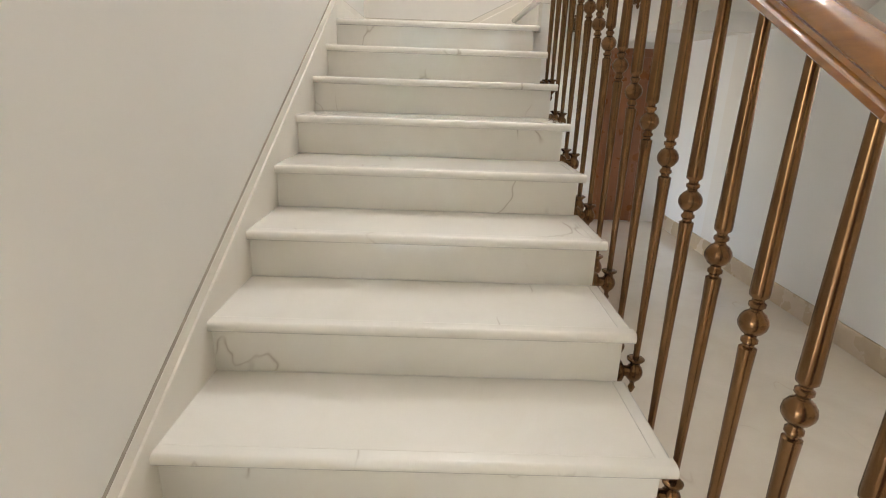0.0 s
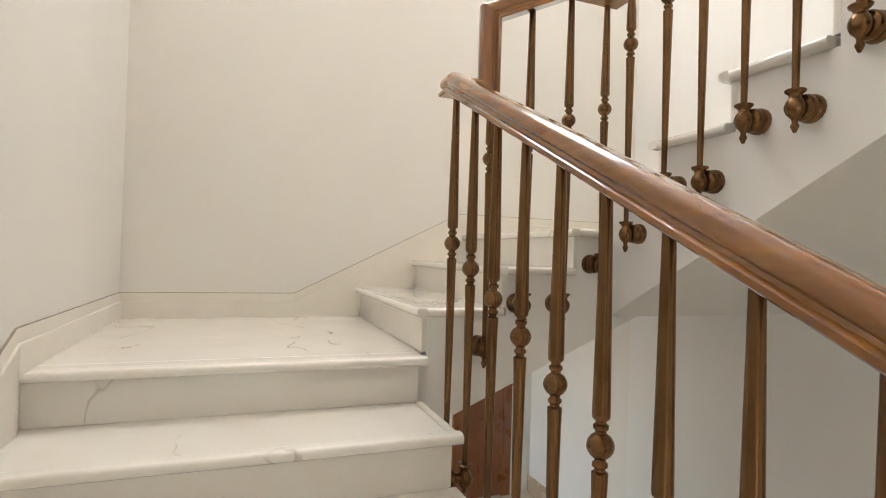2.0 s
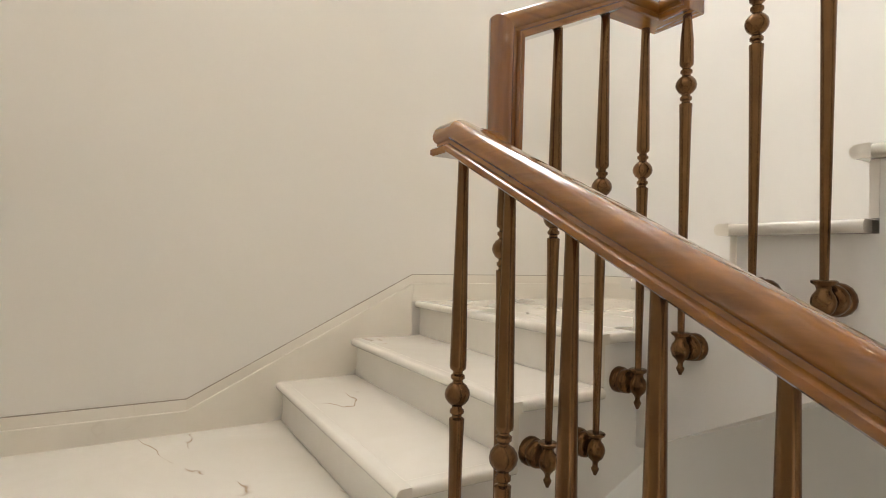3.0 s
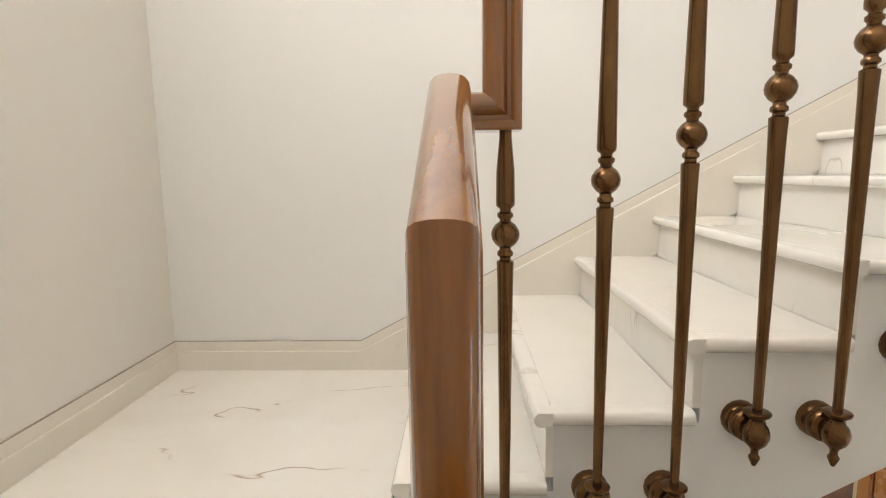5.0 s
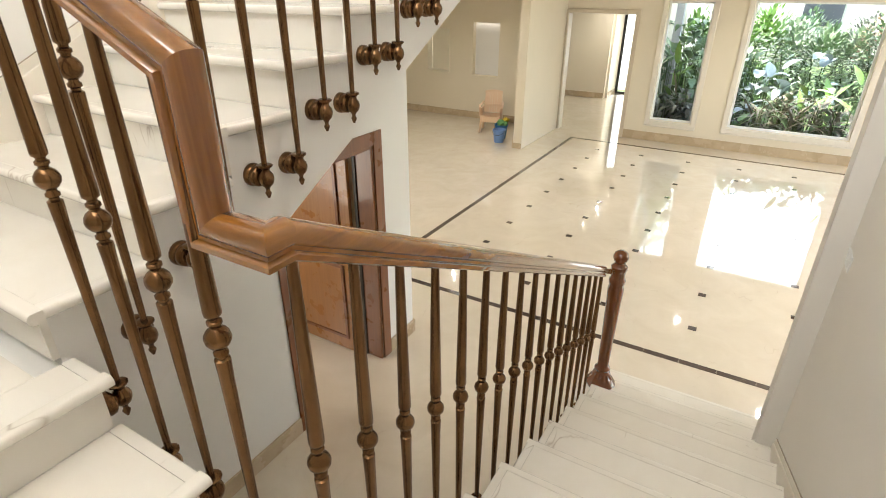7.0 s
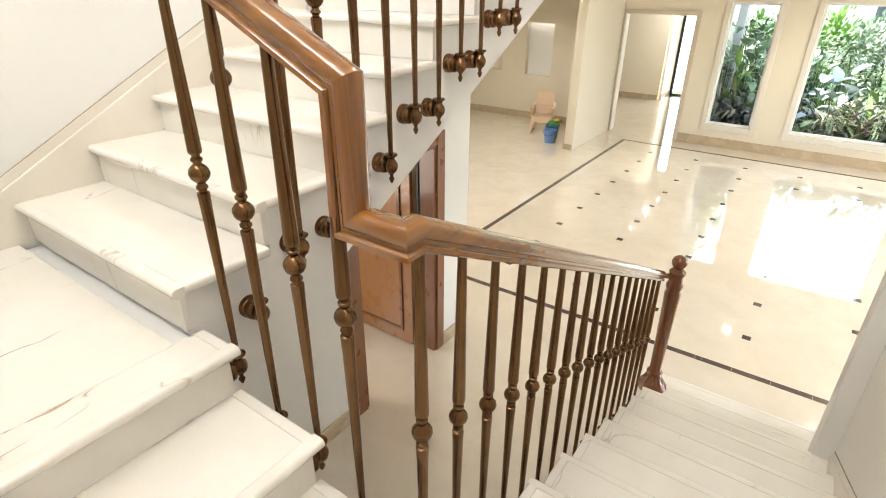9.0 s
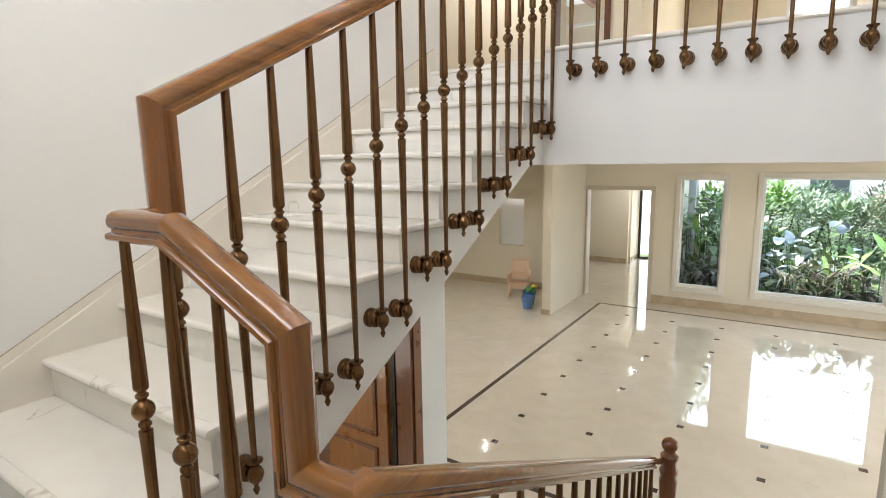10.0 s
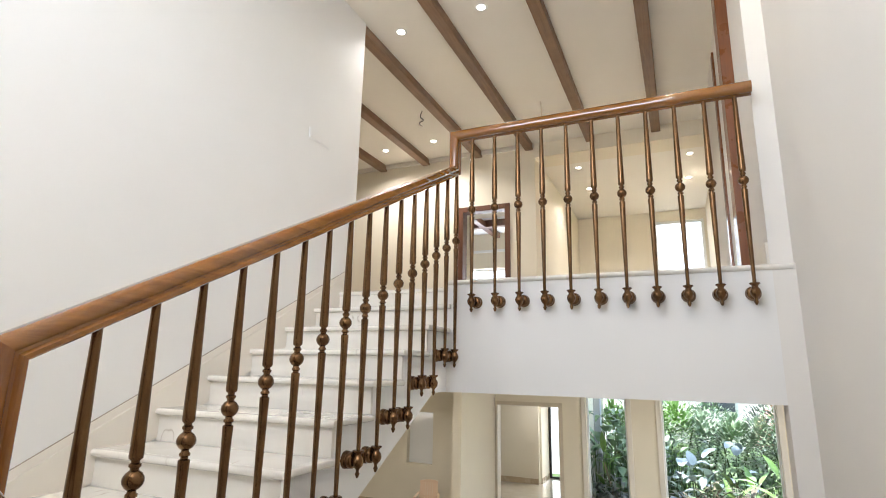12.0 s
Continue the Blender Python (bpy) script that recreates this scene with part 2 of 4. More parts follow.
def prism(poly, axis, a, b, bevel=0.0):
    """A polygon of (u, v) pairs pushed from a to b along axis x (u, v = y, z), y (x, z) or z (x, y)."""
    bm = bmesh.new()

    def at(u, v, w):
        return {"x": (w, u, v), "y": (u, w, v), "z": (u, v, w)}[axis]
    lo = [bm.verts.new(at(u, v, a)) for u, v in poly]
    hi = [bm.verts.new(at(u, v, b)) for u, v in poly]
    n = len(poly)
    bm.faces.new(lo)
    bm.faces.new(hi[::-1])
    for i in range(n):
        bm.faces.new((lo[i], hi[i], hi[(i + 1) % n], lo[(i + 1) % n]))
    if bevel:
        bmesh.ops.bevel(bm, geom=bm.edges[:], offset=bevel, segments=2, affect="EDGES", profile=0.5)
    return bm


def lathe(bm, profile, m=None, seg=14):
    """Turns (radius, height) pairs about z, then moves them by m."""
    rings = []
    for r, z in profile:
        ring = []
        for i in range(seg):
            a = 2 * math.pi * i / seg
            co = Vector((r * math.cos(a), r * math.sin(a), z))
            ring.append(bm.verts.new(m @ co if m else co))
        rings.append(ring)
    for lo, hi in zip(rings, rings[1:]):
        for i in range(seg):
            bm.faces.new((lo[i], lo[(i + 1) % seg], hi[(i + 1) % seg], hi[i]))
    bm.faces.new(rings[0][::-1])
    bm.faces.new(rings[-1])
    return bm


def pierced(axis, a, b, u0, u1, v0, v1, holes):
    """A wall slab from a to b across axis ("x" or "y"), over u0..u1 and v0..v1, with rectangular openings (u0, u1, v0, v1)."""
    us = sorted({u0, u1, *[h[0] for h in holes], *[h[1] for h in holes]})
    vs = sorted({v0, v1, *[h[2] for h in holes], *[h[3] for h in holes]})
    us, vs = [u for u in us if u0 <= u <= u1], [v for v in vs if v0 <= v <= v1]
    bm, made, count = bmesh.new(), {}, {}

    def vert(u, v, w):
        co = (w, u, v) if axis == "x" else (u, w, v)
        if co not in made:
            made[co] = bm.verts.new(co)
        return made[co]
    quads = []
    for p, q in zip(us, us[1:]):
        for r, s in zip(vs, vs[1:]):
            if any(h[0] <= p and q <= h[1] and h[2] <= r and s <= h[3] for h in holes):
                continue
            c = {(i, j, k): vert((p, q)[i], (r, s)[j], (a, b)[k]) for i in (0, 1) for j in (0, 1) for k in (0, 1)}
            for keys in (((0, 0, 0), (1, 0, 0), (1, 1, 0), (0, 1, 0)), ((0, 0, 1), (1, 0, 1), (1, 1, 1), (0, 1, 1)),
                         ((0, 0, 0), (0, 1, 0), (0, 1, 1), (0, 0, 1)), ((1, 0, 0), (1, 1, 0), (1, 1, 1), (1, 0, 1)),
                         ((0, 0, 0), (1, 0, 0), (1, 0, 1), (0, 0, 1)), ((0, 1, 0), (1, 1, 0), (1, 1, 1), (0, 1, 1))):
                f = [c[k] for k in keys]
                key = frozenset(f)
                count[key] = count.get(key, 0) + 1
                quads.append((key, f))
    for key, f in quads:
        if count[key] == 1:
            bm.faces.new(f)
    return bm


def structure(name, bm, material, label="", category=""):
    return tagged(part(name, bm, material), label, category, kind="structure")


# ---- plan ----
R = 0.17
NA, TA = 11, 0.354
NC, TC = 11, 0.326
ZX = 1.53
ZY = ZX + 3 * R
XL, XR, YF = -0.015, 3.24, 1.30
XA = 1.205            # open side of the lower flight
XC = 2.095            # open side of the upper flight
YB = 0.105            # open side of the short flight
YC1 = 0.155           # nose of the first upper step
XB1, TB = 1.21, 0.34  # nose of the first short step
Y_BAL = -2.81
FZ = -0.34            # ground floor level
W1 = (1.885, 2.795, 0.14, 2.685)
W2 = (-1.11, 1.146, 0.15, 2.715)
D2 = (3.44, 5.0, 2.41)
OVER = 0.03           # overhang of a tread
TH = 0.034            # thickness of a tread


def soffit_c(y):
    return 1.705 - 0.552 * y


# ---- setting: floors, walls, ceilings ----
structure("floor", box(-5.2, Y_FAR, FZ - 0.25, 10.4, 3.0, FZ), FLOOR, "polished cream marble floor with faint clouding", "floor")
structure("passage_floor", box(3.2, -18.8, FZ - 0.25, 10.4, Y_FAR, FZ), FLOOR, "polished cream marble floor in the passage", "floor")
structure("wall_left", pierced("x", -0.22, XL, -3.6, YF, FZ, Z_CEIL, []), WALL, "smooth off-white plastered wall beside the stair", "wall")
structure("wall_left_upper", box(XL + 0.0005, -7.2, Z_UP, 0.10, -2.86, Z_CEIL), WALL, "off-white plastered wall on the upper landing", "wall")
structure("wall_front", pierced("y", YF, YF + 0.22, -0.22, XR + 0.22, FZ, Z_CEIL, [(0.5, 2.9, 5.1, 6.5), (1.25, XR, FZ, 1.655)]), WALL, "smooth off-white plastered wall behind the half landing", "wall")
structure("wall_right", pierced("x", XR, XR + 0.2, -3.3, YF, FZ, Z_CEIL, [(-2.78, -1.75, FZ, 1.80)]), WALL_WHITE, "smooth white plastered wall beside the upper flight", "wall")
structure("wall_far", pierced("y", Y_FAR - 0.25, Y_FAR, -5.2, 10.4, FZ, Z_LOW,
          [(D2[0], D2[1], FZ, D2[2]), W1, W2, (6.77, 7.53, 0.80, 2.12), (8.25, 8.95, 0.84, 1.93)]),
          WALL_CREAM, "cream plastered wall with garden windows and an open doorway", "wall")
# panel put in for the bright room behind this opening
structure("opening_panel", box(6.6, Y_FAR - 0.3, 0.7, 7.7, Y_FAR - 0.16, 2.2), WALL_WHITE, "pale panel standing for the room beyond a wall opening", "niche")
structure("wall_partition", box(5.05, Y_FAR, FZ, 5.25, -10.46, Z_LOW), WALL_CREAM, "cream plastered partition wall end", "wall")
structure("wall_living_left", box(10.2, Y_FAR, FZ, 10.4, -3.3, Z_LOW), WALL_CREAM, "plain cream wall", "wall")
structure("wall_living_right", pierced("x", -5.2, -5.0, Y_FAR, -3.6, FZ, Z_LOW, [(-10.0, -5.5, 0.2, 2.5)]), WALL_CREAM, "plain unseen cream wall with a wide opening added for light", "wall")
structure("wall_living_back", box(-5.0, -3.8, FZ, -0.22, -3.6, Z_LOW), WALL_CREAM, "plain cream wall", "wall")
structure("wall_store", box(XR + 0.2, -3.3, FZ, 10.2, -3.15, Z_LOW), WALL_CREAM, "plain cream wall behind the stair", "wall")
structure("wall_store_side", box(5.2, -3.15, FZ, 5.4, YF, Z_LOW), WALL_CREAM, "plain cream wall of the room under the stair", "wall")
structure("wall_store_end", box(XR + 0.22, YF, FZ, 5.4, YF + 0.2, Z_LOW), WALL_CREAM, "plain cream wall of the room under the stair", "wall")
structure("ceiling_store", box(XR + 0.2, -3.15, Z_LOW, 5.4, YF + 0.2, Z_LOW + 0.2), CEILING, "plain cream ceiling of the room under the stair", "ceiling")
# unseen slab added to stop sun falling through the stair window
structure("eave", box(-1.0, YF + 0.221, Z_CEIL + 0.02, 6.5, YF + 1.2, Z_CEIL + 0.2), WALL_WHITE, "added unseen white slab shading the stair window", "eave")
# low space behind the stair, under the half landing
structure("wall_recess_right", box(XR, YF + 0.22, FZ, XR + 0.2, 2.9, 1.9), WALL_WHITE, "white plastered wall of the space behind the stair", "wall")
structure("wall_recess_back", box(0.3, 2.68, FZ, XR, 2.9, 1.9), WALL_WHITE, "white plastered wall at the back of the space under the stair", "wall")
structure("wall_recess_left", pierced("x", 0.3, 0.5, YF + 0.22, 2.68, FZ, 1.9, [(1.6, 2.5, -0.1, 1.3)]), WALL_WHITE, "white plastered wall with an assumed, unseen low window", "wall")
structure("ceiling_recess", box(0.5, YF + 0.22, 1.66, XR, 2.68, 1.9), WALL_WHITE, "white plastered soffit behind the stair", "ceiling")
# passage behind the far doorway
structure("passage_wall", box(5.12, -17.65, FZ, 10.4, -17.45, Z_LOW), WALL_CREAM, "plain cream wall at the end of the passage", "wall")
structure("passage_wall_side", box(3.2, -18.8, FZ, 3.4, Y_FAR - 0.25, Z_LOW), WALL_CREAM, "plain cream passage wall", "wall")
structure("passage_wall_end", pierced("y", -18.8, -18.6, 3.4, 10.4, FZ, Z_LOW, [(3.46, 5.06, FZ, 2.35)]), WALL_CREAM, "cream wall with a glazed door", "wall")
structure("passage_pier", box(5.06, -18.6, FZ, 5.12, -17.6, Z_LOW), WALL_CREAM, "cream wall return beside a glazed door", "wall")
structure("passage_wall_left", pierced("x", 10.2, 10.4, -18.6, Y_FAR - 0.25, FZ, Z_LOW, [(-15.06, -14.2, 0.3, 2.1)]), WALL_CREAM, "cream passage wall with a narrow window", "wall")
structure("passage_ceiling", box(2.7, -18.8, Z_LOW, 10.4, Y_FAR - 0.25, Z_LOW + 0.2), CEILING, "plain cream ceiling", "ceiling")
# upper floor: its underside is the ceiling of the living room, its edge the white face under the railing
structure("wall_left_pier", box(XL + 0.0005, -2.97, FZ, 0.10, -2.806, Z_LOW), WALL, "plain off-white plastered wall end", "wall")
structure("wall_left_head", box(XL + 0.0005, -3.149, Z_LOW, 0.10, -2.812, Z_UP - TH - 0.0005), WALL, "off-white plastered wall end beside the upper landing", "wall")
structure("balcony_slab", box(0.1005, -3.15, Z_LOW, XC, Y_BAL, Z_UP - TH), WALL_WHITE, "white plastered edge of the upper landing", "balcony")
structure("ceiling_living", box(-5.2, Y_FAR, Z_LOW, 10.4, -3.15, Z_LOW + 0.3), CEILING, "cream ceiling of the living room", "ceiling")
structure("upper_slab", box(-0.22, Y_FAR, Z_LOW + 0.3, 10.0, -3.15, Z_UP - TH), CEILING, "concrete floor slab of the upper storey", "floor")
structure("upper_floor", box(0.1, -10.4, Z_UP - TH, 10.0, -3.135, Z_UP), FLOOR, "polished cream marble floor of the upper hall", "floor")
structure("upper_floor_edge", box(XL + 0.0005, -3.135, Z_UP - TH, XC, Y_BAL, Z_UP), STONE, "cream marble floor edge of the upper landing", "floor")
bm = bmesh.new()
lathe(bm, [(0.017, 0.0), (0.017, XC - 0.0)], Matrix.Translation((0.0, Y_BAL, Z_UP - 0.017)) @ Matrix.Rotation(radians(90), 4, "Y"), 12)
structure("upper_floor_nosing", bm, STONE, "rounded cream marble nosing along the upper landing", "nosing")
structure("ceiling_upper", box(-0.22, -7.4, Z_CEIL, 10.0, YF + 0.22, Z_CEIL + 0.2), CEILING, "cream painted ceiling with dark timber beams", "ceiling")
structure("wall_hall", pierced("y", -7.2, -6.75, 2.42, 10.0, Z_UP, Z_CEIL, [(2.86, 3.59, Z_UP, 5.67)]), WALL_CREAM, "cream plastered wall of the upper hall with a doorway", "wall")
structure("wall_hall_left", box(9.8, -6.75, Z_UP, 10.0, -3.2, Z_CEIL), WALL_CREAM, "plain cream wall of the upper hall", "wall")
structure("wall_hall_back", box(XR + 0.2, -3.2, Z_UP, 9.8, -3.05, Z_CEIL), WALL_CREAM, "plain cream wall of the upper hall", "wall")
structure("lintel_hall", box(0.1, -7.2, 6.40, 2.42, -6.75, Z_CEIL), WALL_CREAM, "cream plastered lintel over a wide opening", "wall")
structure("upper_room_ceiling", box(-0.22, -10.6, 6.40, 10.0, -7.2, 6.6), CEILING, "cream ceiling of the upper room with downlights", "ceiling")
structure("upper_room_wall", pierced("y", -10.6, -10.4, -0.22, 10.0, Z_UP, 6.4, [(0.05, 0.95, Z_UP + 0.7, 6.2), (2.9, 4.9, 4.85, 5.46)]), WALL_CREAM, "cream wall of the upper room with a bright window", "wall")
structure("upper_room_partition", box(2.42, -10.4, Z_UP, 2.6, -7.2, 6.4), WALL_CREAM, "plain cream partition between upper rooms", "wall")
structure("upper_bedroom_ceiling", box(2.6, -10.4, 6.25, 9.8, -7.2, 6.39), WALL_WHITE, "pale ceiling of an upper bedroom crossed by dark beams", "ceiling")
structure("upper_room_wall_side", box(-0.22, -10.4, Z_UP, 0.0, -7.2, 6.4), WALL_CREAM, "plain cream wall of the upper room", "wall")
structure("upper_room_wall_left", box(9.8, -10.4, Z_UP, 10.0, -7.2, 6.4), WALL_CREAM, "plain cream wall of the upper room", "wall")

# ---- staircase ----
stair = thing("staircase", "cream marble staircase with two landings and white sides", "staircase")


def tread(x0, y0, x1, y1, z, nose, side, stone=None):
    """One step's top: a slab with rounded nosings (front and open side) set off from it by a fine groove. nose, side: which edges."""
    edges = {"x0": x0, "x1": x1, "y0": y0, "y1": y1}
    w, gap = 0.042, 0.0009
    inner = dict(edges)
    for e in (nose, side):
        if e:
            inner[e] += (w + gap) * (1 if e.endswith("0") else -1)
    part("tread", box(inner["x0"], inner["y0"], z - TH, inner["x1"], inner["y1"], z, 0.0012), stone or STONE, stair)
    for e in (nose, side):
        if not e:
            continue
        b = dict(edges)
        b[("x1" if e == "x0" else "x0") if e[0] == "x" else ("y1" if e == "y0" else "y0")] = edges[e] + w * (1 if e.endswith("0") else -1)
        if e == side and nose:
            b[nose] = inner[nose] - gap * (1 if nose.endswith("0") else -1)
        bm = box(b["x0"], b["y0"], z - TH, b["x1"], b["y1"], z)
        k = {"x": 0, "y": 1}[e[0]]
        front = [ed for ed in bm.edges if all(abs(v.co[k] - edges[e]) < 1e-6 for v in ed.verts) and abs(ed.verts[0].co.z - ed.verts[1].co.z) < 1e-6]
        bmesh.ops.bevel(bm, geom=front, offset=0.0155, segments=4, affect="EDGES", profile=0.5)
        part("nosing", bm, STONE, stair, smooth=True)


RT = 0.02   # riser thickness
# lower flight: noses face -y, open side +x
for k in range(NA - 1, -1, -1):
    z = ZX - k * R
    yn = -k * TA
    yb = -(k - 1) * TA if k else YF
    wide = 0.14 if k >= 9 else 0.0
    tread(XL, yn, XA + OVER + wide, yb + OVER if k else YB, z, "y0", "x1")
    x_end = XA + 0.002 + wide
    part("riser", box(XL, yn + OVER, z - R + 0.0005, x_end, yn + OVER + RT, z - TH - 0.0005, 0.0008), STONE, stair)
profile_a = [(-(NA - 1) * TA + OVER + RT, FZ)]
for k in range(NA - 1, -1, -1):
    z = ZX - k * R - TH - 0.0005
    profile_a += [(-k * TA + OVER + RT, z), (-(k - 1) * TA + OVER + RT, z)]
profile_a = profile_a[:-1] + [(YF, ZX - TH - 0.0005), (YF, 1.2), (0.12, 1.2), (-2.6, FZ)]
part("flight_body", prism(profile_a, "x", XL, XA), WALL_WHITE, stair, "white painted side of the lower flight")
for k in (9, 10):
    part("step_end", box(XA + 0.001, -k * TA + OVER + RT, FZ if k == 10 else FZ + R - TH, XA + 0.135, -8 * TA + OVER + RT - 0.001, ZX - k * R - TH - 0.0005 if k == 9 else ZX - k * R - TH - 0.001), STONE, stair)
# landing at the top of the lower flight
part("landing", box(XL, YB + 0.0025, ZX - TH, XB1 + OVER, YF, ZX, 0.001), CRACKED, stair, "cream marble landing with brown cracks")
# short flight: noses face -x, open side -y
for k in (1, 2):
    xn, z = XB1 + (k - 1) * TB, ZX + k * R
    tread(xn, YB - OVER + 0.003, xn + TB + OVER, YF, z, "x0", "y0", CRACKED)
    part("riser", box(xn + OVER, YB - 0.002, z - R + 0.0005, xn + OVER + RT, YF, z - TH - 0.0005, 0.0008), STONE, stair)
xn = XB1 + 2 * TB
tread(xn, YB - OVER + 0.003, XC - OVER - 0.001, YF, ZY, "x0", "y0", CRACKED)
part("riser", box(xn + OVER, YB - 0.002, ZY - R + 0.0005, xn + OVER + RT, YF, ZY - TH - 0.0005, 0.0008), STONE, stair)
part("landing", box(XC - OVER, YC1 + OVER, ZY - TH, XR, YF, ZY, 0.001), CRACKED, stair, "cream marble landing with brown cracks")
zt = TH + 0.0005
prof_b = [(XA + 0.0005, 1.2), (XA + 0.0005, ZX - zt), (XB1 + OVER + RT, ZX - zt), (XB1 + OVER + RT, ZX + R - zt), (XB1 + TB + OVER + RT, ZX + R - zt),
          (XB1 + TB + OVER + RT, ZX + 2 * R - zt), (xn + OVER + RT, ZX + 2 * R - zt), (xn + OVER + RT, ZY - zt), (XR, ZY - zt), (XR, 1.66), (2.28, 1.66)]
part("flight_body", prism(prof_b, "y", YB, YF), WALL_WHITE, stair, "white painted side of the short flight")
# upper flight: noses face +y, open side -x
prof_c = [(YB - 0.0005, 1.66), (YB - 0.0005, ZY + R - zt)]
for k in range(1, NC):
    yn, z = YC1 - (k - 1) * TC, ZY + k * R
    yb = yn - TC
    tread(XC - OVER, yb - OVER, XR, yn, z, "y1", "x0")
    part("riser", box(XC - 0.002, yn - OVER - RT, z - R + 0.0005, XR, yn - OVER, z - TH - 0.0005, 0.0008), STONE, stair)
    if k > 1:
        prof_c += [(yn - OVER - RT, z - R - zt), (yn - OVER - RT, z - zt)]
y_top = YC1 - (NC - 1) * TC
part("riser", box(XC + 0.001, y_top - OVER, Z_UP - R + 0.0005, XR, y_top - OVER + RT, Z_UP - TH - 0.0005, 0.0008), STONE, stair)
part("nosing", box(XC + 0.001, y_top - OVER, Z_UP - TH, XR, y_top, Z_UP, 0.01), STONE, stair)
prof_c += [(y_top - OVER, Z_UP - R - zt), (y_top - OVER, Z_LOW + 0.001), (-2.60, Z_LOW + 0.001), (0.0, soffit_c(0.0)), (0.0 + 0.08, 1.66)]
prof_c[0] = (YB - 0.0005, 1.66)
part("flight_body", prism(prof_c, "x", XC, XR - 0.001), WALL_WHITE, stair, "white painted side and soffit of the upper flight")


def skirting(points, axis, wall, inward):
    """Marble skirting up a wall along (u, top height) points: a flat slab with a thicker moulded cap."""
    cap, drop, t1, t2 = 0.046, 0.30, 0.017, 0.009
    k = 0 if axis == "x" else 1
    for (u0, z0), (u1, z1) in zip(points, points[1:]):
        slab = [(u0, z0 - drop if abs(z0 - z1) > 1e-3 else z0 - 0.135), (u1, z1 - drop if abs(z0 - z1) > 1e-3 else z1 - 0.135), (u1, z1 - cap), (u0, z0 - cap)]
        lip = [(u0, z0 - cap), (u1, z1 - cap), (u1, z1 - 0.003), (u0, z0 - 0.003)]
        joint = [(u0, z0 - 0.003), (u1, z1 - 0.003), (u1, z1), (u0, z0)]
        bm = prism(slab, axis, wall, wall + inward * t1)
        es = [e for e in bm.edges if all(abs(v.co[k] - (wall + inward * t1)) < 1e-6 for v in e.verts) and all(v.co.z > min(z0, z1) - 0.08 for v in e.verts)]
        bmesh.ops.bevel(bm, geom=es, offset=0.004, segments=2, affect="EDGES", profile=0.5)
        part("skirting", bm, SKIRT, stair, "flat cream marble skirting")
        part("skirting_cap", prism(lip, axis, wall, wall + inward * t2), SKIRT, stair)
        part("grout", prism(joint, axis, wall, wall + inward * (t2 - 0.002)), GROUT, stair, "thin grey-brown grout line")


SA, SB, SC = R / TA, R / TB, R / TC
skirting([(-3.58, ZX - 3.58 * SA + 0.06), (-0.03, ZX + 0.135), (YF, ZX + 0.135)], "x", XL, 1)
skirting([(XL, ZX + 0.135), (0.86, ZX + 0.135), (1.87, ZY + 0.135), (XR, ZY + 0.135)], "y", YF, -1)
skirting([(YF, ZY + 0.135), (0.445, ZY + 0.135), (-3.19, ZY + R + SC * (YC1 + 3.19) + 0.15)], "x", XR, -1)

# ---- handrails ----
RAIL_HALF = [(0.034, -0.076), (0.039, -0.072), (0.039, -0.061), (0.035, -0.057), (0.028, -0.055), (0.027, -0.047), (0.031, -0.044), (0.0345, -0.037), (0.035, -0.027), (0.0315, -0.013),
             (0.0235, -0.0045), (0.012, -0.0008)]
RAIL_PROFILE = RAIL_HALF + [(0.0, 0.0)] + [(-a, b) for a, b in reversed(RAIL_HALF)]


def rail_run(points, up, parent):
    """Sweeps the handrail's section along straight runs with mitred joints; each run is a mesh."""
    pts = [Vector(p) for p in points]
    ways = [(b - a).normalized() for a, b in zip(pts, pts[1:])]
    u = Vector(up)
    frames = []
    for i, d in enumerate(ways):
        if i:
            u = ways[i - 1].rotation_difference(d) @ u
        u = (u - d * u.dot(d)).normalized()
        frames.append((d.cross(u).normalized(), u.copy()))
    for i, d in enumerate(ways):
        side, top = frames[i]
        n0 = (ways[i - 1] + d).normalized() if i else d
        n1 = (ways[i + 1] + d).normalized() if i + 1 < len(ways) else d
        bm, rings = bmesh.new(), []
        for p, n in ((pts[i], n0), (pts[i + 1], n1)):
            ring = []
            for a, b in RAIL_PROFILE:
                off = side * a + top * b
                ring.append(bm.verts.new(p + off - d * (off.dot(n) / d.dot(n))))
            rings.append(ring)
        m = len(RAIL_PROFILE)
        for j in range(m):
            bm.faces.new((rings[0][j], rings[0][(j + 1) % m], rings[1][(j + 1) % m], rings[1][j]))
        bm.faces.new(rings[0][::-1])
        bm.faces.new(rings[1])
        w = RAIL_X if abs(d.x) > 0.7 else RAIL_Y if abs(d.y) > 0.7 else RAIL_Z
        part("handrail", bm, w, parent, smooth=True)


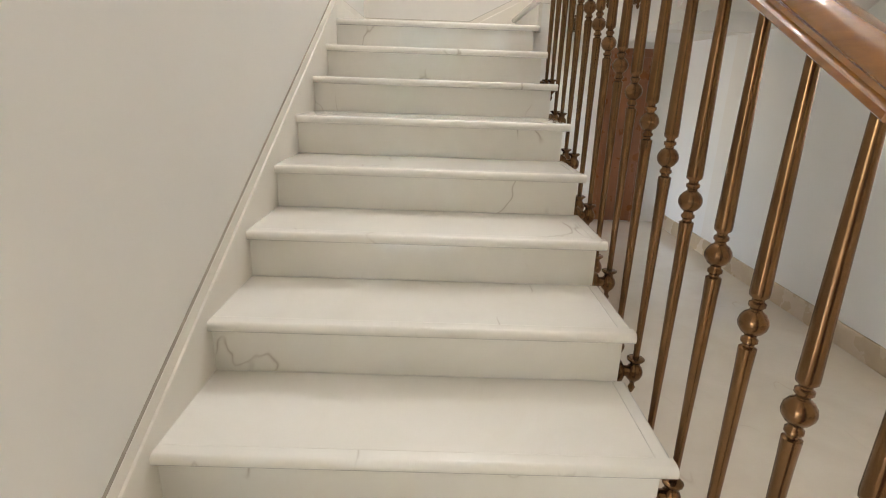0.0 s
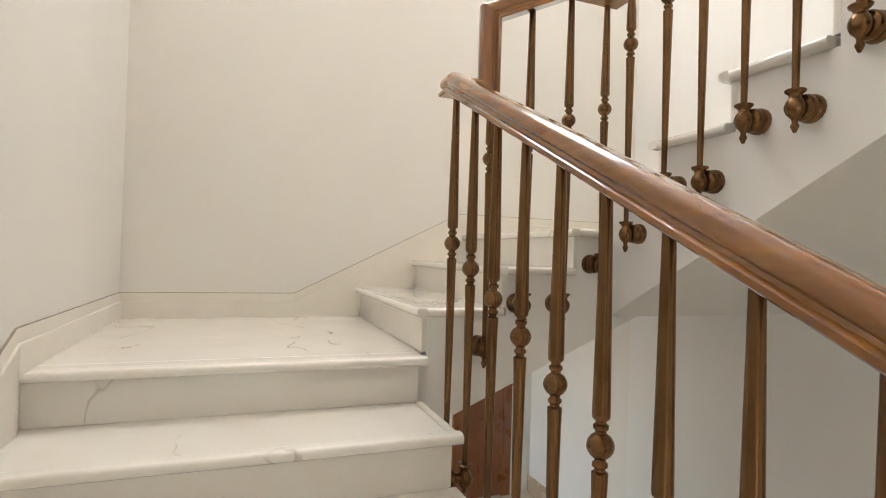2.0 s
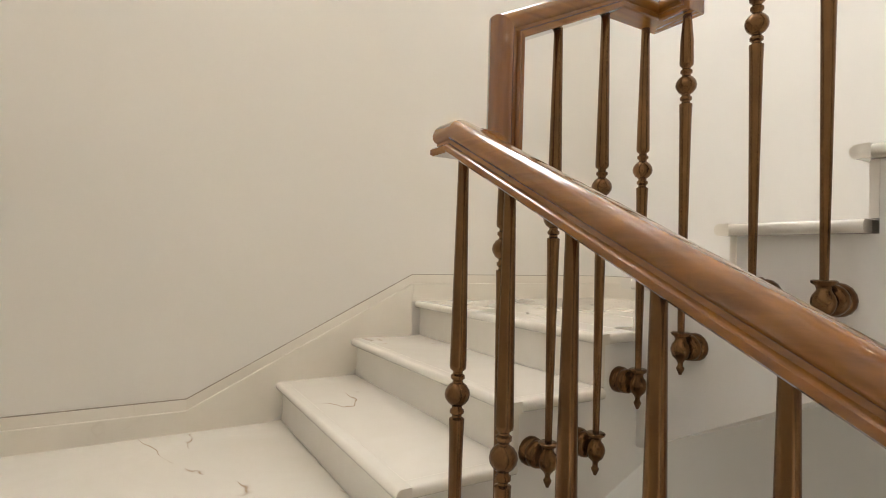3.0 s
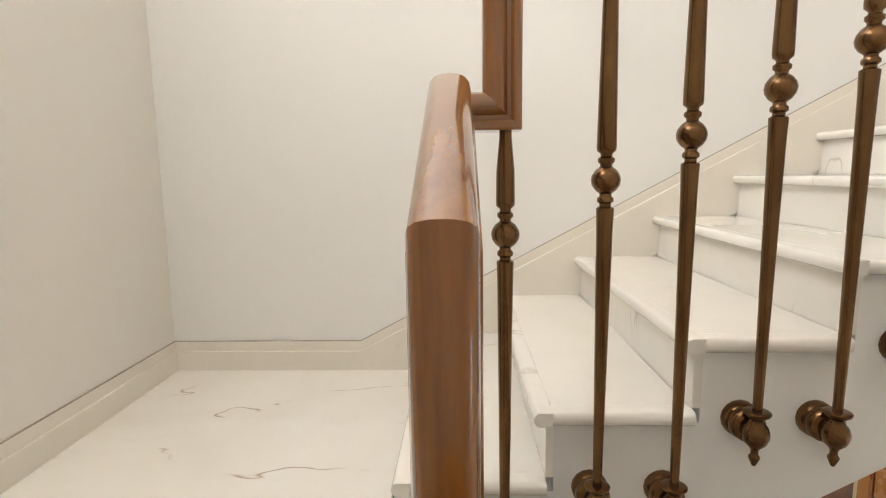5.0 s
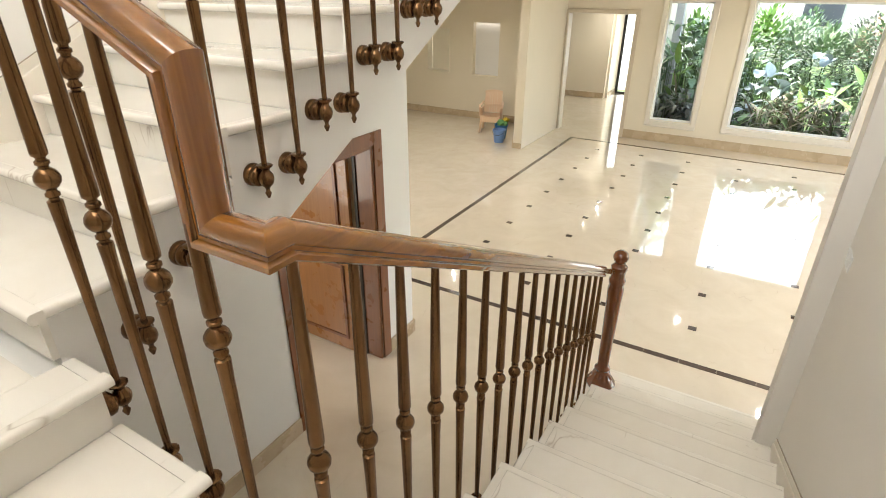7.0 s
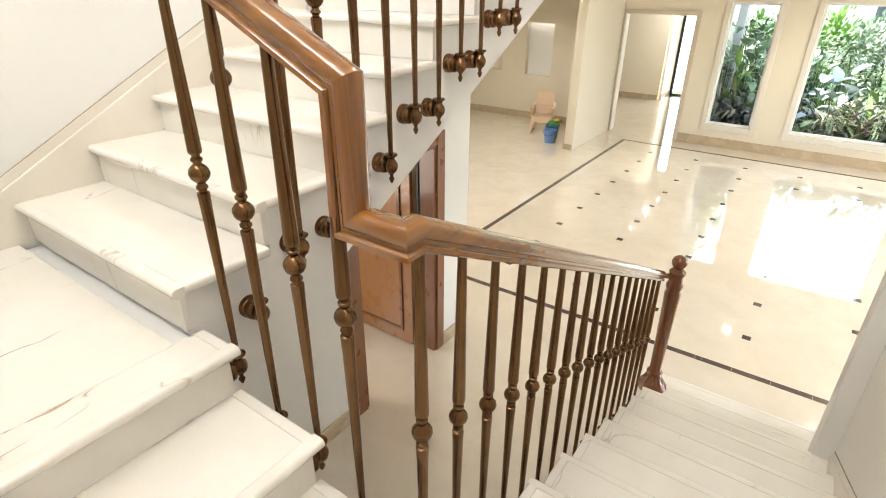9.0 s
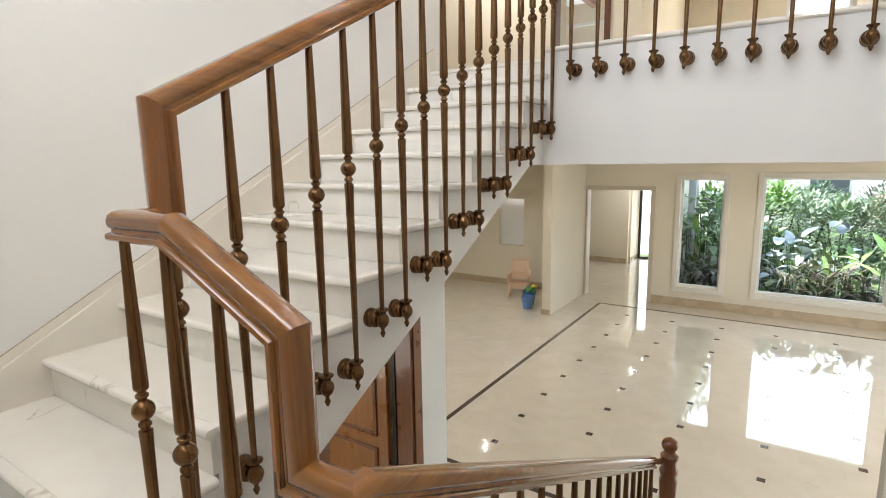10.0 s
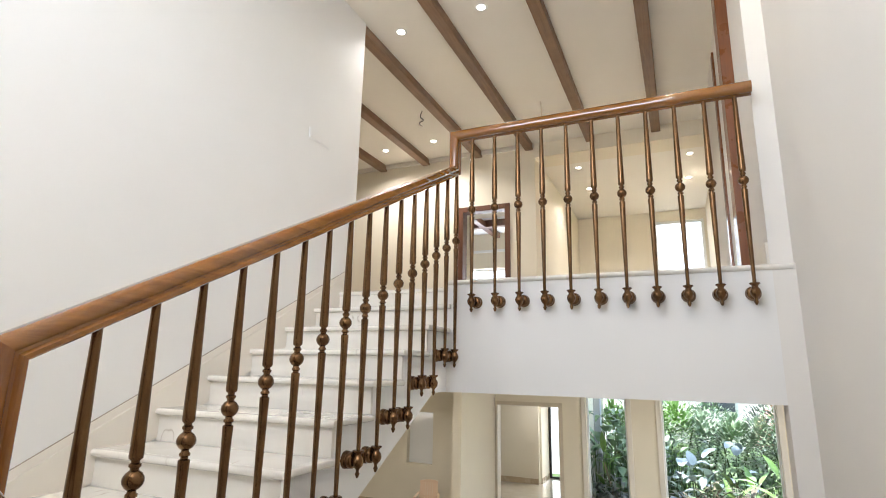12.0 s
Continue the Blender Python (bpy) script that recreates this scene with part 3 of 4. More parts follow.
def bracket_mesh(way, reach):
    """The turned socket that holds a baluster's foot, with its rosette against the stair side."""
    bm = bmesh.new()
    lathe(bm, [(0.004, -0.082), (0.011, -0.066), (0.0115, -0.062), (0.0075, -0.056), (0.0075, -0.048), (0.011, -0.041), (0.022, -0.030), (0.027, -0.016),
               (0.0275, -0.006), (0.024, 0.006), (0.017, 0.015), (0.0155, 0.021), (0.018, 0.027), (0.027, 0.034), (0.028, 0.039), (0.024, 0.0415), (0.013, 0.0415)])
    m = Matrix.Translation((0, 0, -0.006)) @ Vector(way).to_track_quat("Z", "Y").to_matrix().to_4x4()
    lathe(bm, [(0.018, 0.012), (0.018, reach - 0.052), (0.030, reach - 0.05), (0.037, reach - 0.044), (0.039, reach - 0.03), (0.036, reach - 0.022),
               (0.041, reach - 0.016), (0.042, reach - 0.001), (0.040, reach + 0.004)], m, 16)
    me = bpy.data.meshes.new("bracket")
    bmesh.ops.recalc_face_normals(bm, faces=bm.faces)
    bm.to_mesh(me)
    bm.free()
    me.materials.append(BRONZE)
    me.polygons.foreach_set("use_smooth", [True] * len(me.polygons))
    me.set_sharp_from_angle(angle=radians(50))
    return me


SHAFTS = {}


def shaft_mesh(low, high):
    """A turned baluster: foot at 0.03, ball at low, top at low + high."""
    key = (round(low, 3), round(high, 3))
    if key not in SHAFTS:
        b = low
        profile = [(0.0095, 0.03), (0.0105, 0.12), (0.0165, b - 0.10), (0.0178, b - 0.062), (0.0178, b - 0.056), (0.0115, b - 0.052), (0.0115, b - 0.047), (0.0165, b - 0.043),
                   (0.0165, b - 0.036), (0.012, b - 0.032), (0.012, b - 0.027), (0.021, b - 0.020), (0.0275, b - 0.010), (0.0295, b), (0.0275, b + 0.010), (0.021, b + 0.020),
                   (0.012, b + 0.027), (0.012, b + 0.032), (0.0165, b + 0.036), (0.0165, b + 0.043), (0.0115, b + 0.047), (0.0115, b + 0.052), (0.0185, b + 0.058), (0.0195, b + 0.066),
                   (0.0185, b + 0.13), (0.0125, b + high - 0.02), (0.0125, b + high)]
        bm = lathe(bmesh.new(), profile)
        me = bpy.data.meshes.new("baluster")
        bmesh.ops.recalc_face_normals(bm, faces=bm.faces)
        bm.to_mesh(me)
        bm.free()
        me.materials.append(BRONZE)
        me.polygons.foreach_set("use_smooth", [True] * len(me.polygons))
        me.set_sharp_from_angle(angle=radians(50))
        SHAFTS[key] = me
    return SHAFTS[key]


def baluster(parent, bracket, x, y, z_foot, z_ball, z_top):
    ob = placed("baluster", shaft_mesh(z_ball - z_foot, z_top - z_ball), parent, (x, y, z_foot))
    placed("bracket", bracket, ob, (0, 0, 0))


X_RA, X_RC, Y_RB = 1.295, 2.025, 0.005
Y_BB = 0.028          # line of the short flight's balusters
X_BA = 1.296          # line of the lower balusters
railing = thing("stair_railing", "varnished brown timber handrail on turned bronze balusters", "railing")


def top_a(y):
    return 2.588 + (SA + 0.008) * y


def top_c(y):
    return 3.337 + SC * (-0.03 - y)


rail_run([(X_RA - 0.012, -2.80, top_a(-2.80)), (X_RA, -0.04, top_a(-0.01)), (X_RA, Y_RB, top_a(-0.01)), (1.404, Y_RB, top_a(-0.01)), (1.404, Y_RB, 2.872), (1.815, Y_RB, 3.07),
          (X_RC, Y_RB, 3.07), (X_RC, -0.055, 3.07), (X_RC, -0.055, top_c(-0.055)), (X_RC, -2.70, top_c(-2.70)), (X_RC, -2.70, 4.975), (0.11, -2.70, 4.975)],
         (0, 0, 1), railing)
BR_A, BR_B, BR_C, BR_D = bracket_mesh((-1, 0, 0), X_BA - XA), bracket_mesh((0, 1, 0), YB - Y_BB), bracket_mesh((1, 0, 0), XC - X_RC), bracket_mesh((0, -1, 0), -2.70 - Y_BAL)
DROP = 0.185
for k in range(1, 10):
    for j in (0, 1):
        y = -k * TA + TA - 0.045 - j * TA / 2
        if k < 9:
            baluster(railing, BR_A, X_BA, y, ZX - k * R - DROP, top_a(y) - 0.614, top_a(y) - 0.074)
        elif j == 0:
            placed("baluster", shaft_mesh(top_a(y) - 0.614 - 0.005 + 0.03, 0.542), railing, (X_BA, y, 0.005 - 0.03))
for x, z, ball in ((1.472, ZX + R, 2.29), (1.643, ZX + 2 * R, 2.38), (1.826, ZX + 2 * R, 2.483), (2.004, ZY, 2.552)):
    baluster(railing, BR_B, x, Y_BB, z - DROP + 0.04, ball, min(2.872 + (x - 1.404) * 0.49, 3.07) - 0.074)
for k in range(2, NC - 1):
    for j in (0, 1):
        y = -0.303 - 0.331 * (k - 2) - 0.1655 * j
        baluster(railing, BR_C, X_RC, y, ZY + k * R - DROP, top_c(y) - 0.585, top_c(y) - 0.074)
baluster(railing, BR_C, X_RC, -0.102, ZY + R - DROP, 2.787, 3.003)
for i in range(11):
    baluster(railing, BR_D, 1.872 - i * 0.1665, -2.70, Z_UP - 0.16, 4.385, 4.975 - 0.068)
# newel on a wide low step
way = Vector((0.03, 0.26, 0.26 * SA))
part("rail_end", lathe(bmesh.new(), [(0.018, 0.0), (0.021, 0.01), (0.021, way.length)], Matrix.Translation((X_RA - 0.042, -3.045, top_a(-3.045) - 0.04)) @ way.to_track_quat("Z", "Y").to_matrix().to_4x4(), 12),
     RAIL_Y, railing, "short thinner timber end of the handrail", smooth=True)
NEWEL = Matrix.Translation((X_RA - 0.075, -3.08, 0.001)) @ Matrix.Diagonal((1.3, 1.3, 1.14, 1))
bm = bmesh.new()
lathe(bm, [(0.052, 0.105), (0.044, 0.125), (0.049, 0.14), (0.042, 0.155), (0.034, 0.17), (0.038, 0.40), (0.044, 0.70), (0.047, 0.80), (0.041, 0.83), (0.047, 0.845), (0.048, 0.87),
           (0.040, 0.885), (0.040, 0.93), (0.047, 0.945), (0.047, 0.965), (0.034, 0.98), (0.024, 0.99)], NEWEL, 16)
newel = part("newel_post", bm, NEWEL_WOOD, railing, "turned red-brown timber newel post with a ball top", smooth=True)
bm = bmesh.new()
lathe(bm, [(0.018, 0.985), (0.034, 1.0), (0.043, 1.022), (0.044, 1.04), (0.036, 1.062), (0.02, 1.076), (0.006, 1.08)], NEWEL, 16)
part("ball", bm, NEWEL_WOOD, newel, smooth=True)
for i in range(12):
    a = 2 * math.pi * i / 12
    m = NEWEL @ Matrix.Rotation(a, 4, "Z")
    bm = bmesh.new()
    for j, (r, z, w) in enumerate(((0.082, 0.0, 0.023), (0.086, 0.018, 0.024), (0.070, 0.045, 0.019), (0.050, 0.08, 0.013), (0.042, 0.106, 0.011))):
        for s in (-1, 0, 1):
            bm.verts.new(m @ Vector((r + (0.008 if s == 0 else 0), s * w, z)))
        bm.verts.new(m @ Vector((0.01, 0, z)))
    bm.verts.ensure_lookup_table()
    for j in range(4):
        p, q = [bm.verts[4 * j + i2] for i2 in range(4)], [bm.verts[4 * j + 4 + i2] for i2 in range(4)]
        for c, d in ((0, 1), (1, 2), (2, 3), (3, 0)):
            bm.faces.new((p[c], p[d], q[d], q[c]))
    bm.faces.new([bm.verts[i2] for i2 in (0, 1, 2, 3)])
    bm.faces.new([bm.verts[i2] for i2 in (19, 18, 17, 16)])
    part("base_leaf", bm, NEWEL_WOOD, newel, smooth=True)

# ---- living room floor inlay ----
border = thing("floor_border", "dark brown mosaic border strip set in the marble floor", "floor border", kind="structure")
for x0, y0, x1, y1 in ((-3.0, -4.25, 4.43, -4.18), (4.36, -12.02, 4.43, -4.25), (-3.0, -12.09, 4.43, -12.02)):
    horizontal = x1 - x0 > 1
    n = 22
    for i in range(n):
        a0, a1 = i / n, (i + 1) / n - 0.0003
        b = (x0 + (x1 - x0) * a0, y0, x0 + (x1 - x0) * a1, y1) if horizontal else (x0, y0 + (y1 - y0) * a0, x1, y0 + (y1 - y0) * a1)
        part("strip", box(b[0], b[1], FZ - 0.01, b[2], b[3], FZ + 0.0025), INLAY, border)
dots = thing("floor_inlay", "small dark square insets in the cream marble floor", "floor inlay", kind="structure")
dot_mesh = None
for i in range(7):
    for j in range(10):
        x, y = 0.68 + 0.957 * (i - 3), -4.88 - 0.806 * j
        if x < 4.2 and y > -11.9:
            if dot_mesh is None:
                ob = part("inset", box(-0.042, -0.04, -0.01, 0.042, 0.04, 0.0025), INLAY, dots)
                ob.location = (x, y, FZ)
                dot_mesh = ob.data
            else:
                placed("inset", dot_mesh, dots, (x, y, FZ))


# ---- baseboards ----
def baseboard(x0, y0, x1, y1, z=FZ, h=0.17, material=None):
    ob = part("baseboard", box(x0, y0, z, x1, y1, z + h, 0.004), material or BASE)
    tagged(ob, "tan marble baseboard", "baseboard", kind="structure")


baseboard(-5.0, Y_FAR, D2[0] - 0.09, Y_FAR + 0.02, h=0.2)
baseboard(5.25, Y_FAR, 10.2, Y_FAR + 0.02)
baseboard(5.05, -10.46, 5.25, -10.44, h=0.12)
baseboard(5.25, Y_FAR + 0.02, 5.27, -10.44)
baseboard(XR - 0.018, -3.3, XR, -2.90, h=0.15)
baseboard(XR - 0.018, -1.64, XR, 2.68, h=0.15)
baseboard(XR - 0.018, -3.32, XR + 0.2, -3.3, h=0.15)
baseboard(5.14, -17.45, 10.2, -17.43)
baseboard(5.04, -18.6, 5.06, -17.58)
baseboard(0.10, -7.2, 0.118, -5.0, Z_UP, 0.14, SKIRT)
baseboard(0.10, -3.5, 0.118, -2.86, Z_UP, 0.14, SKIRT)


# ---- doors and windows ----
def casing_x(name, wall, depth, y0, y1, z1, w, material, label):
    """Door lining and casings in a wall that lies across x."""
    t = thing(name, label, "door", kind="structure")
    for s, x0, x1 in (("casing", wall - 0.018, wall), ("casing", wall + depth, wall + depth + 0.018)):
        part(s, box(x0, y0 - w, FZ, x1, y0, z1 + w, 0.004), material, t)
        part(s, box(x0, y1, FZ, x1, y1 + w, z1 + w, 0.004), material, t)
        part(s, box(x0, y0, z1, x1, y1, z1 + w, 0.004), material, t)
    part("lining", box(wall, y0, FZ, wall + depth, y0 + 0.03, z1), material, t)
    part("lining", box(wall, y1 - 0.03, FZ, wall + depth, y1, z1), material, t)
    part("lining", box(wall, y0 + 0.03, z1 - 0.03, wall + depth, y1 - 0.03, z1), material, t)
    # black strip painted in for the shaded gap beside the open leaf
    part("stop", box(wall + 0.165, y0 + 0.03, FZ, wall + 0.198, y0 + 0.042, z1 - 0.03, 0.003), BLACK, t)
    return t


door_1 = casing_x("door_1", XR, 0.2, -2.78, -1.75, 1.80, 0.11, DOOR_WOOD, "varnished brown timber door standing open under the stair")
leaf = part("leaf", box(3.47, -2.735, FZ + 0.012, 4.40, -2.695, 1.76, 0.003), LEAF_WOOD, door_1, "orange-brown panelled door leaf")
for z0, z1 in ((FZ + 0.18, FZ + 0.94), (FZ + 1.12, FZ + 1.97)):
    part("panel", box(3.62, -2.697, z0, 4.25, -2.686, z1, 0.006), LEAF_WOOD, leaf)
    for a in ((3.585, z0 - 0.035, 4.285, z0), (3.585, z1, 4.285, z1 + 0.035), (3.585, z0, 3.62, z1), (4.25, z0, 4.285, z1)):
        part("moulding", box(a[0], -2.697, a[1], a[2], -2.678, a[3], 0.005), DOOR_WOOD, leaf)
bm = bmesh.new()
lathe(bm, [(0.014, 0), (0.014, 0.05), (0.012, 0.052)], Matrix.Translation((4.33, -2.695, 0.66)) @ Matrix.Rotation(radians(-90), 4, "X"), 12)
add_box(bm, 4.21, -2.653, 0.65, 4.34, -2.639, 0.67)
part("door_handle", bm, BRONZE, leaf, "dark metal lever handle")

low = thing("door_6", "closed low brown timber door in the space under the stair", "door", kind="structure")
part("leaf", box(2.50, 2.645, FZ + 0.01, 2.92, 2.68, 1.50, 0.004), DOOR_WOOD, low)
for x0, x1 in ((2.42, 2.50), (2.92, 3.01)):
    part("casing", box(x0, 2.635, FZ, x1, 2.68, 1.59, 0.004), DOOR_WOOD, low)
part("casing", box(2.50, 2.635, 1.50, 2.92, 2.68, 1.59, 0.004), DOOR_WOOD, low)

opening = thing("door_2", "open doorway with tan marble trim to a bright passage", "doorway", kind="structure")
d0, d1, dz = D2
for b in ((d0 - 0.09, Y_FAR, FZ, d0, Y_FAR + 0.03, dz + 0.09), (d1, Y_FAR, FZ, d1 + 0.028, Y_FAR + 0.03, dz + 0.09), (d0, Y_FAR, dz, d1, Y_FAR + 0.03, dz + 0.09)):
    part("casing", box(*b, 0.004), TAN_TRIM, opening)
for b in ((d0, Y_FAR - 0.25, FZ, d0 + 0.015, Y_FAR, dz), (d1 - 0.015, Y_FAR - 0.25, FZ, d1, Y_FAR, dz), (d0 + 0.015, Y_FAR - 0.25, dz - 0.015, d1 - 0.015, Y_FAR, dz)):
    part("lining", box(*b), TRIM, opening)


def garden_window(name, x0, x1, z0, z1, y=Y_FAR, deep=0.25, label="fixed garden window in a pale timber frame"):
    t = thing(name, label, "window", kind="structure")
    o = 0.105
    for b in ((x0 - o, z0 - o, x0, z1 + o), (x1, z0 - o, x1 + o, z1 + o), (x0, z1, x1, z1 + o), (x0, z0 - o, x1, z0)):
        part("window_frame", box(b[0], y, b[1], b[2], y + 0.03, b[3], 0.006), TRIM, t)
    i = 0.045
    for b in ((x0, z0, x0 + i, z1), (x1 - i, z0, x1, z1), (x0 + i, z1 - i, x1 - i, z1), (x0 + i, z0, x1 - i, z0 + i)):
        part("sash", box(b[0], y - 0.16, b[1], b[2], y - 0.09, b[3], 0.004), WHITE_PLASTIC, t)
    part("window_sill", box(x0 - o, y, z0 - o - 0.03, x1 + o, y + 0.055, z0 - o, 0.006), TRIM, t)
    pane = part("pane", box(x0 + i, y - 0.128, z0 + i, x1 - i, y - 0.122, z1 - i), GLASS, t)
    pane.visible_shadow = False
    return t


garden_window("window_1", *W1)
garden_window("window_2", *W2)
# glazed black door at the end of the passage
gd = thing("door_3", "black framed glazed door with a bright pane", "door", kind="structure")
for b in ((3.46, FZ, 3.52, 2.35), (4.98, FZ, 5.06, 2.35), (3.52, 2.29, 4.98, 2.35), (3.52, FZ, 4.98, FZ + 0.06), (4.62, FZ + 0.06, 4.66, 2.29)):
    part("door_frame", box(b[0], -18.74, b[1], b[2], -18.66, b[3], 0.004), BLACK, gd)
for a, b in ((3.52, 4.62), (4.66, 4.98)):
    pane = part("pane", box(a, -18.703, FZ + 0.06, b, -18.697, 2.29), GLASS, gd)
    pane.visible_shadow = False
# upper door and window
ud = thing("door_4", "dark brown timber door frame standing open to an upper room", "door", kind="structure")
for b in ((2.81, Z_UP, 2.89, 5.73), (3.56, Z_UP, 3.64, 5.73), (2.89, 5.65, 3.56, 5.73)):
    part("door_frame", box(b[0], -6.90, b[1], b[2], -6.725, b[3], 0.005), DARK_WOOD, ud)
uw = thing("window_3", "bright white upper window in a pale frame", "window", kind="structure")
for b in ((0.05, Z_UP + 0.7, 0.10, 6.2), (0.90, Z_UP + 0.7, 0.95, 6.2), (0.10, 6.15, 0.90, 6.2)):
    part("window_frame", box(b[0], -10.5, b[1], b[2], -10.42, b[3], 0.004), WHITE_PLASTIC, uw)
pane = part("pane", box(0.10, -10.463, Z_UP + 0.7, 0.90, -10.457, 6.15), GLASS, uw)
pane.visible_shadow = False
uw = thing("window_4", "low bright upper room window in a white frame", "window", kind="structure")
for b in ((2.9, 4.85, 2.95, 5.46), (4.85, 4.85, 4.9, 5.46), (2.95, 5.41, 4.85, 5.46), (2.95, 4.85, 4.85, 4.9), (3.3, 4.9, 3.34, 5.41), (3.6, 4.9, 3.68, 5.41)):
    part("window_frame", box(b[0], -10.5, b[1], b[2], -10.42, b[3], 0.004), WHITE_PLASTIC, uw)
# window assumed out of view to bring daylight onto the stair
sw = thing("window_5", "assumed unseen tall stair window in a white frame", "window", kind="structure")
for b in ((0.5, 5.1, 0.56, 6.6), (2.84, 5.1, 2.9, 6.6), (0.56, 6.54, 2.84, 6.6), (0.56, 5.1, 2.84, 5.16), (1.67, 5.16, 1.73, 6.54)):
    part("window_frame", box(b[0], YF + 0.12, b[1], b[2], YF + 0.18, b[3], 0.004), WHITE_PLASTIC, sw)
sky_glow = glow("overcast_sky", (0.93, 0.97, 1.0), 0.42)
tagged(part("backdrop", box(-1.5, -14.1, 4.5, 7, -14.0, 9), sky_glow), "bright overcast sky behind the upper windows", "sky", kind="structure")
tagged(part("backdrop", box(2.9, -19.9, FZ - 0.05, 6.2, -19.8, 3.2), sky_glow), "bright daylight behind the passage door", "sky", kind="structure")
tagged(part("backdrop", box(11.6, -17.5, FZ - 0.05, 11.7, -12.5, 3.2), sky_glow), "bright daylight behind a narrow passage window", "sky", kind="structure")
pw = thing("window_6", "narrow passage window in a white frame", "window", kind="structure")
for b in ((-15.06, 0.3, -15.02, 2.1), (-14.24, 0.3, -14.2, 2.1), (-15.02, 0.3, -14.24, 0.34), (-15.02, 2.06, -14.24, 2.1)):
    part("window_frame", box(10.26, b[0], b[1], 10.33, b[2], b[3], 0.004), WHITE_PLASTIC, pw)
# timber door post on the upper landing
post = thing("door_5", "tall orange-brown timber door frame on the upper landing", "door frame", kind="structure")
part("jamb", box(0.10, -3.72, Z_UP, 0.18, -3.50, Z_CEIL - 0.25, 0.004), DOOR_WOOD, post)
part("jamb", box(0.10, -4.80, Z_UP, 0.135, -4.68, Z_CEIL - 0.25, 0.004), DOOR_WOOD, post)
part("leaf", box(0.10, -4.68, Z_UP + 0.01, 0.115, -3.72, Z_CEIL - 0.25, 0.003), WHITE_PLASTIC, post)

# ---- ceiling beams, downlights, hanging wires ----
for x in (0.72, 1.60, 2.50, 3.31, 4.22, 5.02, 5.85):
    tagged(part("ceiling_beam", box(x - 0.06, -6.745, Z_CEIL - 0.10, x + 0.06, -1.2, Z_CEIL - 0.001, 0.006), BEAM), "dark stained timber beam across the cream ceiling", "beam", "ceiling beams")
for b in ((2.6, -8.32, 7.6, -8.18), (2.6, -9.42, 7.6, -9.28)):
    tagged(part("ceiling_beam", box(b[0], b[1], 6.11, b[2], b[3], 6.249, 0.005), DARK_WOOD), "dark red-brown timber beam across a pale bedroom ceiling", "beam", "bedroom beams")
for x in (3.25, 4.15, 5.05):
    bm = box(-0.06, -1.45, -0.06, 0.06, 1.45, 0.06, 0.005)
    ob = part("ceiling_beam", bm, DARK_WOOD)
    ob.location, ob.rotation_euler = (x, -8.8, 6.16), (0, 0, 0.35 if x < 4 else 0.0)
    tagged(ob, "dark red-brown timber beam crossing a pale bedroom ceiling", "beam", "bedroom beams")
structure("picture_rail", box(2.6, -10.4, 5.82, 9.8, -10.375, 5.88, 0.004), WHITE_PLASTIC, "white moulding along the bedroom wall", "trim")
tagged(part("ceiling_trim", box(2.42, -6.745, Z_CEIL - 0.07, 9.8, -6.70, Z_CEIL - 0.002, 0.005), TRIM), "pale moulding under the ceiling", "trim", kind="structure")


def downlight(x, y, z):
    t = thing("downlight", "small round white recessed ceiling downlight, lit", "downlight", "ceiling downlights", loc=(x, y, z))
    bm = bmesh.new()
    lathe(bm, [(0.043, -0.004), (0.055, -0.006), (0.060, -0.003), (0.060, 0.0), (0.043, 0.0)], None, 20)
    part("trim_ring", bm, WHITE_PLASTIC, t, smooth=True)
    part("lens", lathe(bmesh.new(), [(0.036, -0.0052), (0.036, -0.001)], None, 20), LAMP_GLOW, t)


for x, y in STAIR_SPOTS + HALL_SPOTS:
    downlight(x, y, Z_CEIL)
# includes fixtures for the added living room fills
for x, y in LIVING_SPOTS + PASSAGE_SPOTS:
    downlight(x, y, Z_LOW)
for x, y in ROOM_SPOTS:
    downlight(x, y, 6.40)


def curve_tube(name, points, radius, material):
    cu = bpy.data.curves.new(name, "CURVE")
    cu.dimensions, cu.bevel_depth, cu.bevel_resolution, cu.resolution_u = "3D", radius, 2, 6
    sp = cu.splines.new("BEZIER")
    sp.bezier_points.add(len(points) - 1)
    for p, co in zip(sp.bezier_points, points):
        p.co, p.handle_left_type, p.handle_right_type = co, "AUTO", "AUTO"
    cu.materials.append(material)
    return new(name, cu)


tagged(curve_tube("hanging_wire", [(2.02, -5.5, Z_CEIL), (2.01, -5.5, Z_CEIL - 0.2), (2.0, -5.5, Z_CEIL - 0.34), (2.06, -5.5, Z_CEIL - 0.40), (2.0, -5.5, Z_CEIL - 0.43)], 0.006, TAN_TRIM),
       "loose beige wire hanging from the ceiling", "wire")
tagged(curve_tube("hanging_wire", [(3.45, -5.0, Z_CEIL - 0.10), (3.47, -5.0, Z_CEIL - 0.18), (3.43, -5.0, Z_CEIL - 0.23), (3.48, -5.0, Z_CEIL - 0.26), (3.44, -5.0, Z_CEIL - 0.31)], 0.006, BLACK),
       "loose dark wire curling from a ceiling beam", "wire")
plate = thing("wall_plate", "small wall-coloured cover plate on the stair wall", "wall plate")
part("frame", box(XR - 0.008, -2.85, 5.10, XR - 0.001, -2.57, 5.195, 0.002), WHITE_PLASTIC, plate)
part("cover", box(XR - 0.012, -2.838, 5.108, XR - 0.008, -2.582, 5.187, 0.001), WALL_WHITE, plate)

switch = thing("light_switch", "small white light switch plate on the stair wall", "light switch")
part("plate", box(XL, -2.79, 1.60, XL + 0.008, -2.64, 1.69, 0.002), WHITE_PLASTIC, switch)
